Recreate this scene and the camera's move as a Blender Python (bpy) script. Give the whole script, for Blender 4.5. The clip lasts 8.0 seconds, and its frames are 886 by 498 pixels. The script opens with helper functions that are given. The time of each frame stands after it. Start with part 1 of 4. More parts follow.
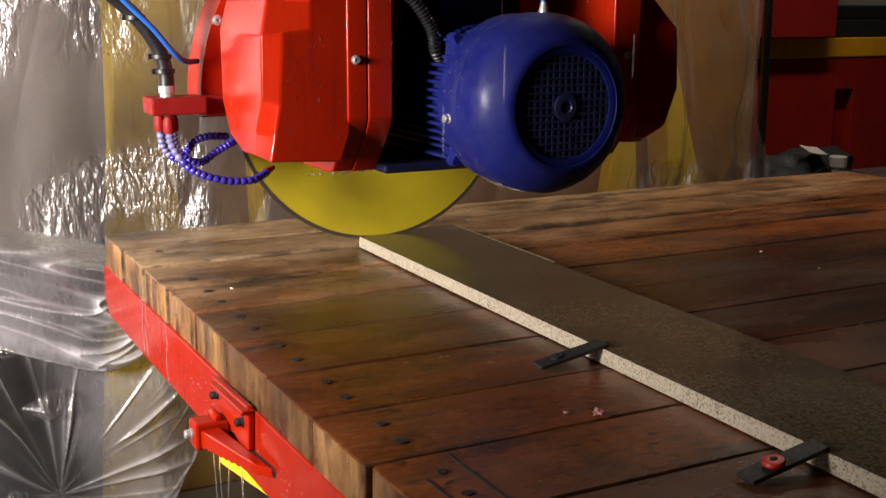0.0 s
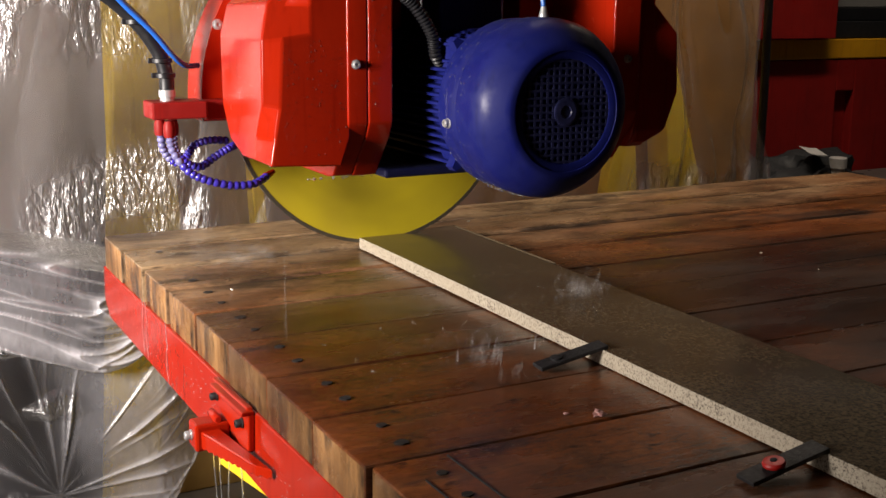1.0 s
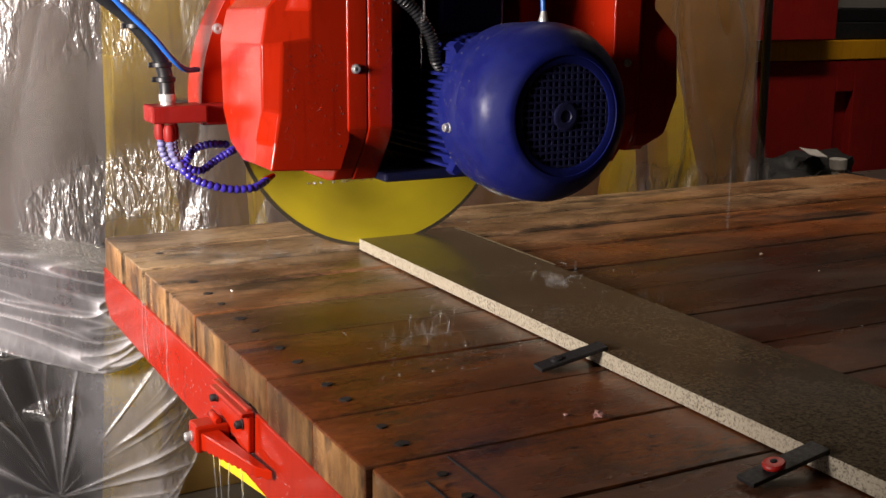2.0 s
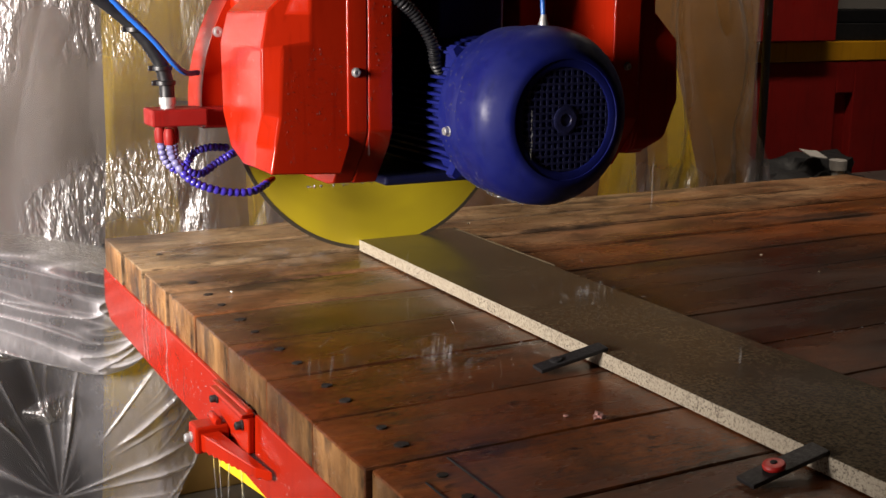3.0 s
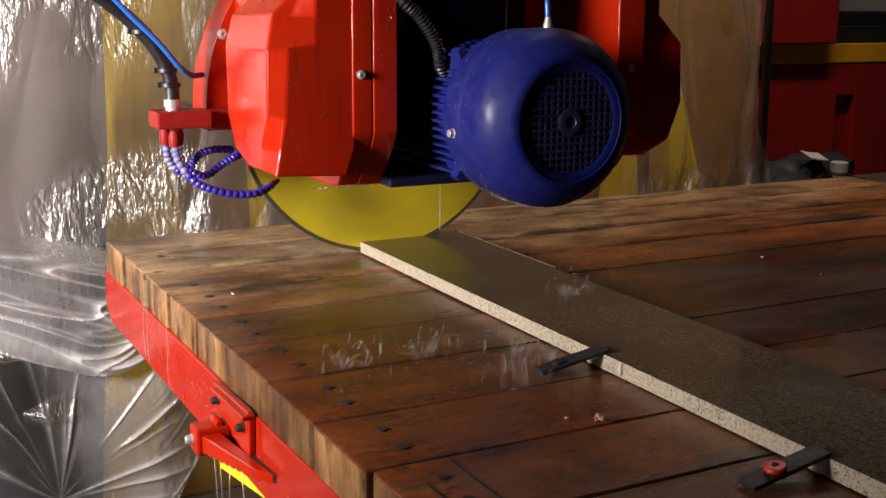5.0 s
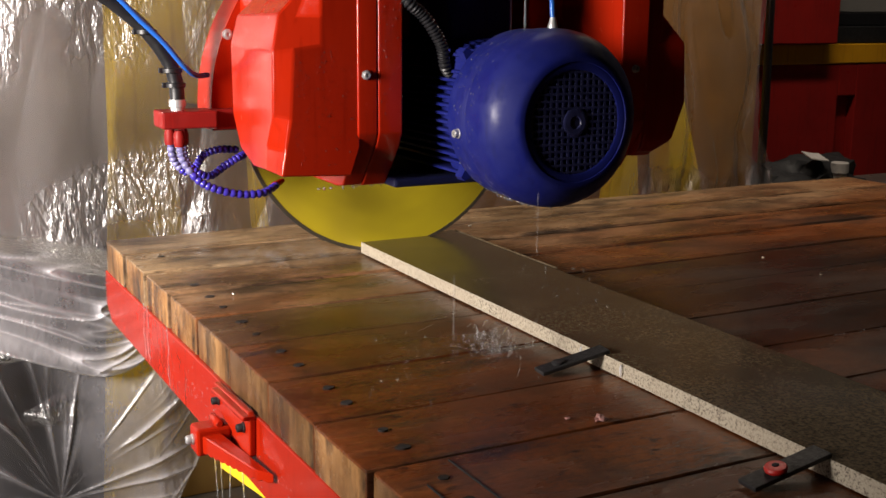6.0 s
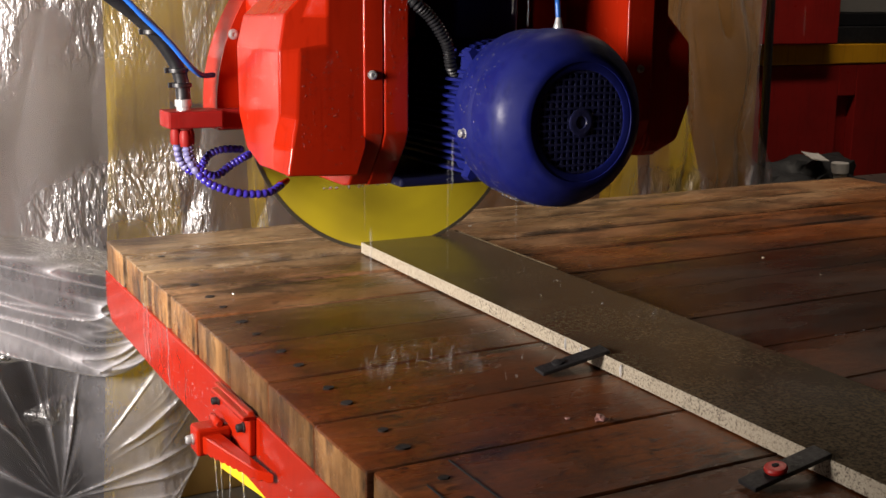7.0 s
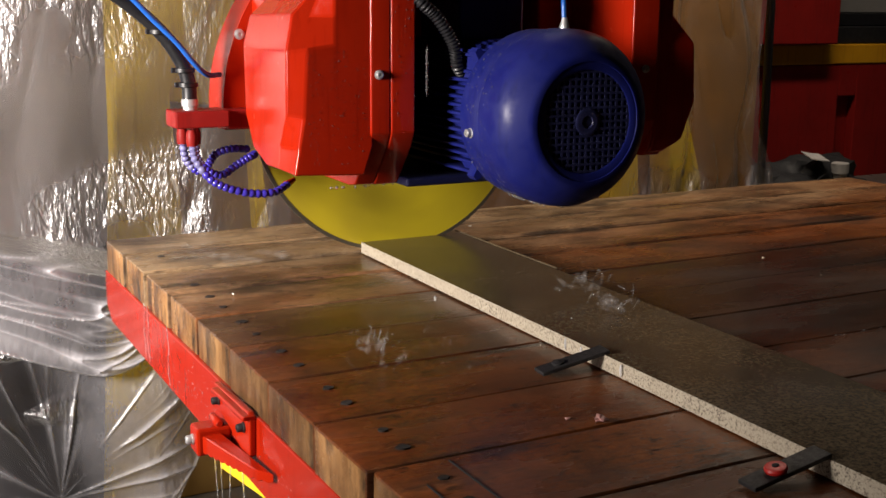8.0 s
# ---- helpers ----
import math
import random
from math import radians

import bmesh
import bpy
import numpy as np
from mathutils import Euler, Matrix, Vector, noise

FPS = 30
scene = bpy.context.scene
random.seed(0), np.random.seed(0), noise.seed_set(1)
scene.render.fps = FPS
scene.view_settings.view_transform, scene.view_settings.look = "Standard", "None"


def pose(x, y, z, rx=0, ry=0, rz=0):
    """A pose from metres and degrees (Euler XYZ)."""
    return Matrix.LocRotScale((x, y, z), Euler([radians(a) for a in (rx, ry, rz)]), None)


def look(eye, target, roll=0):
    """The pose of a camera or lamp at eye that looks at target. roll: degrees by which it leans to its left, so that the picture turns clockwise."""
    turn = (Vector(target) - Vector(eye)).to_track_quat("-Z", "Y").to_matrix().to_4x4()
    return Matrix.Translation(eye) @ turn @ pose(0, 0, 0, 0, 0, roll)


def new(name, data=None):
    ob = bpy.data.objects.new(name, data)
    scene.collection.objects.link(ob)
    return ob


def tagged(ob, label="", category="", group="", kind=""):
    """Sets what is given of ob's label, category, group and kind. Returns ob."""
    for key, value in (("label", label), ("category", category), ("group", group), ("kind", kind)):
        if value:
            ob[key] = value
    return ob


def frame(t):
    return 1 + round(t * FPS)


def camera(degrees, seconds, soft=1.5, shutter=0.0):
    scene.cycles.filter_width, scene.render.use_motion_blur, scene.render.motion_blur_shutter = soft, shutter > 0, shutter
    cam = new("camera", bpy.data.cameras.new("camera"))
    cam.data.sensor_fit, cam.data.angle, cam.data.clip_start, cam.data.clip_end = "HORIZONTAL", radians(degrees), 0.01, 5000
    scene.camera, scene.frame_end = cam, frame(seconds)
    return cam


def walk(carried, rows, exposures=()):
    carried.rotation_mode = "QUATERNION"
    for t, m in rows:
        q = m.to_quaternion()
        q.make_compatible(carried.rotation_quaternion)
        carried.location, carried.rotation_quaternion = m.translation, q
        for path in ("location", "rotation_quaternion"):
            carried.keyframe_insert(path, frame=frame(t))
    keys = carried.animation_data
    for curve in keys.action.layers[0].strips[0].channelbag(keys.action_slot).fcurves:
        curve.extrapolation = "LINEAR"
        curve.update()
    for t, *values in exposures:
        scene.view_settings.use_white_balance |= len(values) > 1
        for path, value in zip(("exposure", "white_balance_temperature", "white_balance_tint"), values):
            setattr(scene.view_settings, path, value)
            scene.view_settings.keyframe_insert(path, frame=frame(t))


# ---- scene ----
TOP = 0.82                      # height of the cutting table's timber deck
AX, AZ = 0.454, 0.276           # saw spindle over the deck
BLADE_Y = -0.326

# ---- camera ----
cam = camera(42.718, 8.0, shutter=0.7)
EYE = (-0.424, -2.202, TOP + 0.452)
BASE = Matrix(((0.88557, 0.09069, -0.45556, 0), (-0.46442, 0.19147, -0.86467, 0),
               (0.00881, 0.97730, 0.21168, 0), (0, 0, 0, 1)))


def aim(down, right, lean):
    """The camera's pose, in degrees away from its last resting aim."""
    return Matrix.Translation(EYE) @ BASE @ pose(0, 0, 0, -down, -right, -lean)


walk(cam, [(0.0, aim(0.295, 0.087, 0.08)), (0.5, aim(0.262, 0.086, 0.08)), (1.0, aim(0.236, 0.085, 0.07)),
           (1.5, aim(0.205, 0.085, 0.07)), (3.0, aim(0.125, 0.086, 0.07)), (3.5, aim(0.103, 0.085, 0.05)),
           (4.0, aim(0.092, 0.085, 0.05)), (4.5, aim(0.053, 0.050, 0.06)), (6.0, aim(0.005, 0.003, 0.02)),
           (6.5, aim(0.0, 0.002, 0.0)), (7.0, aim(0.0, 0.0, 0.0)), (8.0, aim(0.0, -0.004, -0.02))])

# ---- world and lights ----
world = bpy.data.worlds.new("workshop_air")
scene.world = world
world.use_nodes = True
world.node_tree.nodes["Background"].inputs[0].default_value = (0.75, 0.82, 1.0, 1)
world.node_tree.nodes["Background"].inputs[1].default_value = 0.02
scene.view_settings.exposure = 0.0


def area(name, where, target, sx, sy, watts, colour, spread=180):
    lamp = bpy.data.lights.new(name, "AREA")
    lamp.shape, lamp.size, lamp.size_y, lamp.energy, lamp.color = "RECTANGLE", sx, sy, watts, colour
    lamp.spread = radians(spread)
    ob = new(name, lamp)
    ob.matrix_world = look(where, target)
    return ob


# daylight through the deep window in the west wall, and an unseen overhead strip added as fill for the right side
area("window_daylight", (-1.66, -1.06, 1.38), (-0.06, 0.10, 0.94), 0.50, 0.55, 53, (1.0, 0.905, 0.84), 106)
area("overhead_fill", (1.75, 0.10, 2.62), (1.75, 0.10, 0.0), 1.5, 0.12, 16, (1.0, 0.86, 0.70), 120)


# ---- materials ----
class Mat:
    def __init__(self, name):
        self.m = bpy.data.materials.new(name)
        self.m.use_nodes = True
        self.t = self.m.node_tree
        self.b = self.t.nodes["Principled BSDF"]
        self.co = self.add("ShaderNodeTexCoord").outputs["Object"]

    def add(self, kind, **inputs):
        n = self.t.nodes.new(kind)
        for k, v in inputs.items():
            n.inputs[k.replace("_", " ")].default_value = v
        return n

    def link(self, a, b):
        self.t.links.new(a, b)

    def noise(self, scale, detail=6.0, stretch=(1, 1, 1), rough=0.6, shift=None, turn=0.0):
        mp = self.add("ShaderNodeMapping")
        mp.inputs["Rotation"].default_value = (0, radians(turn), 0)
        mp.inputs["Scale"].default_value = stretch
        self.link(self.co, mp.inputs["Vector"])
        if shift is not None:
            self.link(shift, mp.inputs["Location"])
        n = self.add("ShaderNodeTexNoise", Scale=scale, Detail=detail, Roughness=rough)
        self.link(mp.outputs[0], n.inputs["Vector"])
        return n.outputs["Fac"]

    def ramp(self, fac, stops):
        r = self.add("ShaderNodeValToRGB")
        e = r.color_ramp.elements
        while len(e) < len(stops):
            e.new(0.5)
        for el, (p, c) in zip(e, stops):
            el.position = p
            el.color = (*c, 1) if len(c) == 3 else c
        self.link(fac, r.inputs["Fac"])
        return r.outputs["Color"]

    def mix(self, fac, a, b, how="MIX"):
        n = self.t.nodes.new("ShaderNodeMix")
        n.data_type, n.blend_type = "RGBA", how
        for sock, v in ((n.inputs["Factor"], fac), (n.inputs["A"], a), (n.inputs["B"], b)):
            if isinstance(v, bpy.types.NodeSocket):
                self.link(v, sock)
            else:
                sock.default_value = v if not isinstance(v, tuple) else (*v, 1)
        return n.outputs["Result"]

    def math(self, op, a, b):
        n = self.t.nodes.new("ShaderNodeMath")
        n.operation = op
        for sock, v in zip(n.inputs, (a, b)):
            if isinstance(v, bpy.types.NodeSocket):
                self.link(v, sock)
            else:
                sock.default_value = v
        return n.outputs[0]

    def set(self, **kw):
        for k, v in kw.items():
            sock = self.b.inputs[k.replace("_", " ")]
            if isinstance(v, bpy.types.NodeSocket):
                self.link(v, sock)
            else:
                sock.default_value = (*v, 1) if isinstance(v, tuple) and len(v) == 3 and sock.type == "RGBA" else v
        return self

    def bump(self, height, strength=0.3, distance=0.002):
        n = self.add("ShaderNodeBump", Strength=strength, Distance=distance)
        self.link(height, n.inputs["Height"])
        self.link(n.outputs[0], self.b.inputs["Normal"])
        return self


def paint(name, colour, dark, rough=0.22, wet=True, coat=0.05):
    """Sprayed gloss paint with drips, splashes and dirt."""
    m = Mat(name)
    big = m.noise(7, 5)
    fine = m.noise(160, 3)
    c = m.mix(m.ramp(big, ((0.42, (0, 0, 0)), (0.75, (0.55, 0.55, 0.55)))), colour, dark)
    run = m.ramp(m.noise(70, 4, (1, 1, 0.07), 0.6), ((0.54, (0, 0, 0)), (0.72, (0.4, 0.4, 0.4))))
    c = m.mix(run, c, tuple(v * 0.6 for v in dark))
    m.set(Base_Color=c, Roughness=m.ramp(m.noise(30, 5), ((0.3, (rough * 0.6,) * 3), (0.75, (rough * 1.7,) * 3))))
    m.set(Specular_IOR_Level=0.2, Coat_Weight=(0.14 if coat < 0.1 else 0.08) if wet else 0.0, Coat_Roughness=coat)
    m.bump(m.math("ADD", m.math("MULTIPLY", fine, 0.05), m.noise(11, 4, (1, 1, 0.5))), 0.16, 0.0015)
    return m.m


def plain(name, colour, rough=0.5, metal=0.0, vary=0.35, scale=20, bump=0.2):
    m = Mat(name)
    c = m.mix(m.ramp(m.noise(scale, 6), ((0.3, (0, 0, 0)), (0.7, (1, 1, 1)))), colour, tuple(v * (1 - vary) for v in colour))
    m.set(Base_Color=c, Roughness=m.ramp(m.noise(scale * 3, 4), ((0.25, (rough * 0.75,) * 3), (0.75, (min(1, rough * 1.3),) * 3))), Metallic=metal)
    m.bump(m.noise(scale * 6, 4), bump, 0.001)
    return m.m


def make_wood(name, end=False, worn=(0.30, 0.26, 0.23), fresh=(1.40, 1.22, 1.0)):
    """Old sawn timber, soaked dark where the water runs."""
    m = Mat(name)
    rnd = m.add("ShaderNodeObjectInfo").outputs["Random"]
    sh = m.add("ShaderNodeCombineXYZ")
    m.link(m.math("MULTIPLY", rnd, 37.0), sh.inputs[0])
    m.link(m.math("MULTIPLY", rnd, 11.0), sh.inputs[1])
    m.link(m.math("MULTIPLY", rnd, 5.0), sh.inputs[2])
    sh = sh.outputs[0]
    grain = m.noise(3.0, 8, (1, 5.5, 5.5), 0.6, sh)
    fibre = m.noise(5.0, 9, (1, 85, 85), 0.72, sh)
    blotch = m.noise(4.2, 8, (1, 1.7, 1.7), 0.66, sh)
    stain = m.noise(3.4, 9, (0.75, 2.4, 2.4), 0.7)
    spots = m.noise(46, 5, (0.7, 1, 1), 0.6, sh)
    smear = m.noise(5.5, 8, (1, 1.3, 1.3), 0.68)
    dirt = m.noise(110, 8, (0.7, 1, 1), 0.8)
    where = m.add("ShaderNodeSeparateXYZ")
    m.link(m.co, where.inputs[0])
    run = m.math("SUBTRACT", m.math("MULTIPLY", where.outputs[0], 0.20), m.math("MULTIPLY", where.outputs[1], 1.0))
    run = m.math("ADD", run, m.math("MULTIPLY", m.math("SUBTRACT", m.noise(2.2, 6, (1, 2.4, 2.4), 0.6), 0.5), 0.9))
    run = m.math("ADD", run, m.math("MULTIPLY", m.math("SUBTRACT", rnd, 0.5), 0.18))
    soak = m.ramp(run, ((0.30, (0, 0, 0)), (0.80, (1, 1, 1))))
    dry = m.ramp(grain, ((0.28, (0.33, 0.218, 0.125)), (0.46, (0.42, 0.29, 0.168)), (0.60, (0.49, 0.352, 0.215)), (0.78, (0.55, 0.42, 0.28))))
    damp = m.ramp(grain, ((0.30, (0.175, 0.052, 0.016)), (0.46, (0.245, 0.077, 0.023)), (0.60, (0.305, 0.103, 0.033)), (0.78, (0.38, 0.146, 0.052))))
    base = m.mix(soak, dry, damp)
    tone = m.mix(rnd, (0.34, 0.325, 0.315), (0.78, 0.75, 0.71))
    c = m.mix(1.0, base, tone, "MULTIPLY")
    c = m.mix(m.math("MULTIPLY", m.ramp(fibre, ((0.54, (0, 0, 0)), (0.74, (1, 1, 1)))), 0.30), c, (0.045, 0.024, 0.013))
    c = m.mix(m.ramp(blotch, ((0.48, (0, 0, 0)), (0.62, (0.68, 0.68, 0.68)))), c, (0.050, 0.024, 0.013))
    c = m.mix(m.ramp(stain, ((0.53, (0, 0, 0)), (0.62, (0.8, 0.8, 0.8)))), c, (0.024, 0.018, 0.015))
    c = m.mix(1.0, c, m.ramp(smear, ((0.30, (0.62, 0.60, 0.60)), (0.48, (0.96, 0.96, 0.96)), (0.66, (1.15, 1.13, 1.10)))), "MULTIPLY")
    c = m.mix(1.0, c, m.ramp(dirt, ((0.32, (0.55, 0.53, 0.51)), (0.55, (1.06, 1.06, 1.06)), (0.70, (1.3, 1.28, 1.25)))), "MULTIPLY")
    c = m.mix(m.ramp(spots, ((0.61, (0, 0, 0)), (0.69, (0.7, 0.7, 0.7)))), c, (0.018, 0.012, 0.009))
    # long drying cracks along the grain
    crack = m.ramp(m.noise(2.4, 3, (1, 26, 26), 0.5, sh), ((0.490, (0, 0, 0)), (0.5, (0.85, 0.85, 0.85)), (0.510, (0, 0, 0))))
    c = m.mix(m.math("MULTIPLY", crack, m.ramp(m.noise(3.1, 4, (1, 2, 2), 0.6, sh), ((0.48, (0, 0, 0)), (0.58, (1, 1, 1))))), c, (0.022, 0.013, 0.009))
    # ragged near-black fringe along both long edges of each plank
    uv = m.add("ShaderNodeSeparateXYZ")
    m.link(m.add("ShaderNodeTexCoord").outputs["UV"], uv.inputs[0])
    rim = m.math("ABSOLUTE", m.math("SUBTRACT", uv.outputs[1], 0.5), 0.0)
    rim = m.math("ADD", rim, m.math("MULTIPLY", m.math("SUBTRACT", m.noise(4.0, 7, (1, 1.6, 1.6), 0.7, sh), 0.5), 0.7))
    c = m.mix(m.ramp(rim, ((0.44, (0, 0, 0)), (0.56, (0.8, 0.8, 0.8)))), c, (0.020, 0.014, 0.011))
    # ragged near-black patch on the planks behind the slab
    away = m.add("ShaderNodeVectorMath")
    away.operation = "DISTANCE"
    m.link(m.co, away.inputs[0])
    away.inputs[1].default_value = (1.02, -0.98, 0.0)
    dark_patch = m.math("ADD", away.outputs["Value"], m.math("MULTIPLY", m.math("SUBTRACT", m.noise(3.0, 6, (1, 2.5, 2.5), 0.6), 0.5), 0.5))
    c = m.mix(m.ramp(dark_patch, ((0.24, (0.8, 0.8, 0.8)), (0.52, (0, 0, 0)))), c, (0.022, 0.014, 0.011))
    if end:
        rings = m.noise(16, 7, (1, 1.0, 0.3), 0.7, sh)
        c = m.ramp(rings, ((0.32, (0.035, 0.022, 0.014)), (0.47, (0.15, 0.085, 0.040)), (0.62, (0.30, 0.185, 0.09)), (0.8, (0.42, 0.30, 0.17))))
        c = m.mix(1.0, c, m.mix(rnd, worn, fresh), "MULTIPLY")
        c = m.mix(m.ramp(m.noise(9, 7, (1, 2.2, 0.8)), ((0.50, (0, 0, 0)), (0.62, (0.85, 0.85, 0.85)))), c, (0.022, 0.016, 0.012))
    wet = m.noise(2.4, 6, (1, 3, 3), 0.6)
    m.set(Base_Color=c, Roughness=m.ramp(wet, ((0.36, (0.16,) * 3), (0.64, (0.40,) * 3))), Specular_IOR_Level=0.17)
    m.set(Coat_Weight=0.1 if end else m.math("MULTIPLY", soak, 0.12), Coat_Roughness=0.08)
    m.bump(m.math("ADD", m.math("MULTIPLY", fibre, 0.45), m.math("ADD", grain, m.math("MULTIPLY", wet, 0.5))), 0.32, 0.003)
    return m.m


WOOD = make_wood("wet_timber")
WOOD_END = make_wood("weathered_end_grain", True, (0.38, 0.33, 0.29), (0.85, 0.74, 0.62))
FRESH_END = make_wood("fresh_sawn_end_grain", True, (0.85, 0.73, 0.58), (1.35, 1.18, 0.96))
RED = paint("red_gloss_paint", (0.350, 0.0145, 0.003), (0.27, 0.009, 0.002), 0.18)
RED_DULL = paint("red_machine_paint", (0.24, 0.010, 0.008), (0.15, 0.008, 0.007), 0.45, False)
BLUE = paint("blue_enamel", (0.008, 0.012, 0.125), (0.006, 0.008, 0.065), 0.5, True, 0.25)
GRIME = plain("dirty_blue_mesh", (0.030, 0.034, 0.115), 0.4, 0, 0.5, 60)
YELLOW = paint("yellow_machine_paint", (0.80, 0.55, 0.02), (0.70, 0.44, 0.02), 0.4, False)
ORANGE = paint("orange_yellow_stripe_paint", (0.62, 0.30, 0.010), (0.46, 0.20, 0.008), 0.45, False)
RED_PLASTIC = plain("red_plastic", (0.48, 0.014, 0.010), 0.42, 0, 0.3, 90)
BLACK = plain("black_rubber", (0.010, 0.010, 0.012), 0.42)
DARK = plain("dark_void", (0.006, 0.006, 0.008), 0.7)
PIT_DARK = plain("dark_pit_face", (0.010, 0.006, 0.004), 0.95, 0, 0.5, 120, 0.6)
STEEL = plain("bright_steel", (0.60, 0.60, 0.60), 0.34, 0.6, 0.2)
IRON = plain("black_oxide_steel", (0.012, 0.011, 0.012), 0.6, 0.0, 0.4, 60, 0.6)
CONCRETE = plain("wet_concrete", (0.17, 0.155, 0.14), 0.3, 0, 0.5, 3)
VOID_SHADE = plain("shaded_void_grey", (0.055, 0.052, 0.066), 0.5, 0, 0.4, 6)
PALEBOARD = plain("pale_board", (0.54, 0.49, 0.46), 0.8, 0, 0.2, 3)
PLASTER = plain("grey_plaster", (0.30, 0.28, 0.255), 0.85, 0, 0.25, 2)
DULL_GREY = plain("dull_grey_panel", (0.26, 0.25, 0.24), 0.7, 0, 0.25, 3)
BROWN = plain("brown_steel_sheet", (0.34, 0.165, 0.042), 0.5, 0, 0.4, 4)
SHEET_LIT = plain("lightened_back_sheet", (0.66, 0.42, 0.13), 0.5, 0, 0.35, 4)
WHITE = plain("white_plastic", (0.72, 0.70, 0.66), 0.5, 0, 0.1)
VIOLET = plain("violet_plastic", (0.045, 0.03, 0.36), 0.3, 0, 0.3, 60)
PALE = plain("limescaled_plastic", (0.20, 0.19, 0.40), 0.45, 0, 0.4, 90)
HOSE_BLUE = plain("blue_pneumatic_tube", (0.02, 0.13, 0.55), 0.25)


def make_blade():
    m = Mat("yellow_blade_lacquer")
    smear = m.noise(9, 6)
    c = m.mix(m.ramp(smear, ((0.40, (0, 0, 0)), (0.66, (0.75, 0.75, 0.75)))), (0.46, 0.36, 0.012), (0.25, 0.19, 0.014))
    m.set(Base_Color=c, Roughness=0.48)
    m.bump(m.noise(60, 4), 0.08, 0.001)
    return m.m


def make_slab(cut):
    m = Mat("cut_granite_face" if cut else "wet_slab_top")
    if cut:
        g = m.noise(330, 3, rough=0.7)
        c = m.ramp(g, ((0.37, (0.09, 0.07, 0.05)), (0.45, (0.31, 0.27, 0.205)), (0.6, (0.45, 0.40, 0.305)), (0.75, (0.27, 0.21, 0.145))))
        m.set(Base_Color=m.mix(m.ramp(m.noise(12, 4), ((0.4, (0, 0, 0)), (0.7, (0.5, 0.5, 0.5)))), c, (0.36, 0.30, 0.22)), Roughness=0.6)
        m.bump(g, 0.4, 0.001)
    else:
        g = m.noise(220, 4, rough=0.7)
        c = m.ramp(g, ((0.35, (0.036, 0.026, 0.016)), (0.48, (0.088, 0.066, 0.040)), (0.62, (0.135, 0.102, 0.063))))
        c = m.mix(m.ramp(m.noise(5, 5), ((0.45, (0, 0, 0)), (0.68, (0.6, 0.6, 0.6)))), c, (0.05, 0.037, 0.027))
        m.set(Specular_IOR_Level=0.32, Base_Color=c, Roughness=m.ramp(m.noise(4, 4), ((0.35, (0.11,) * 3), (0.65, (0.27,) * 3))))
        m.bump(m.noise(14, 4), 0.06, 0.002)
    return m.m


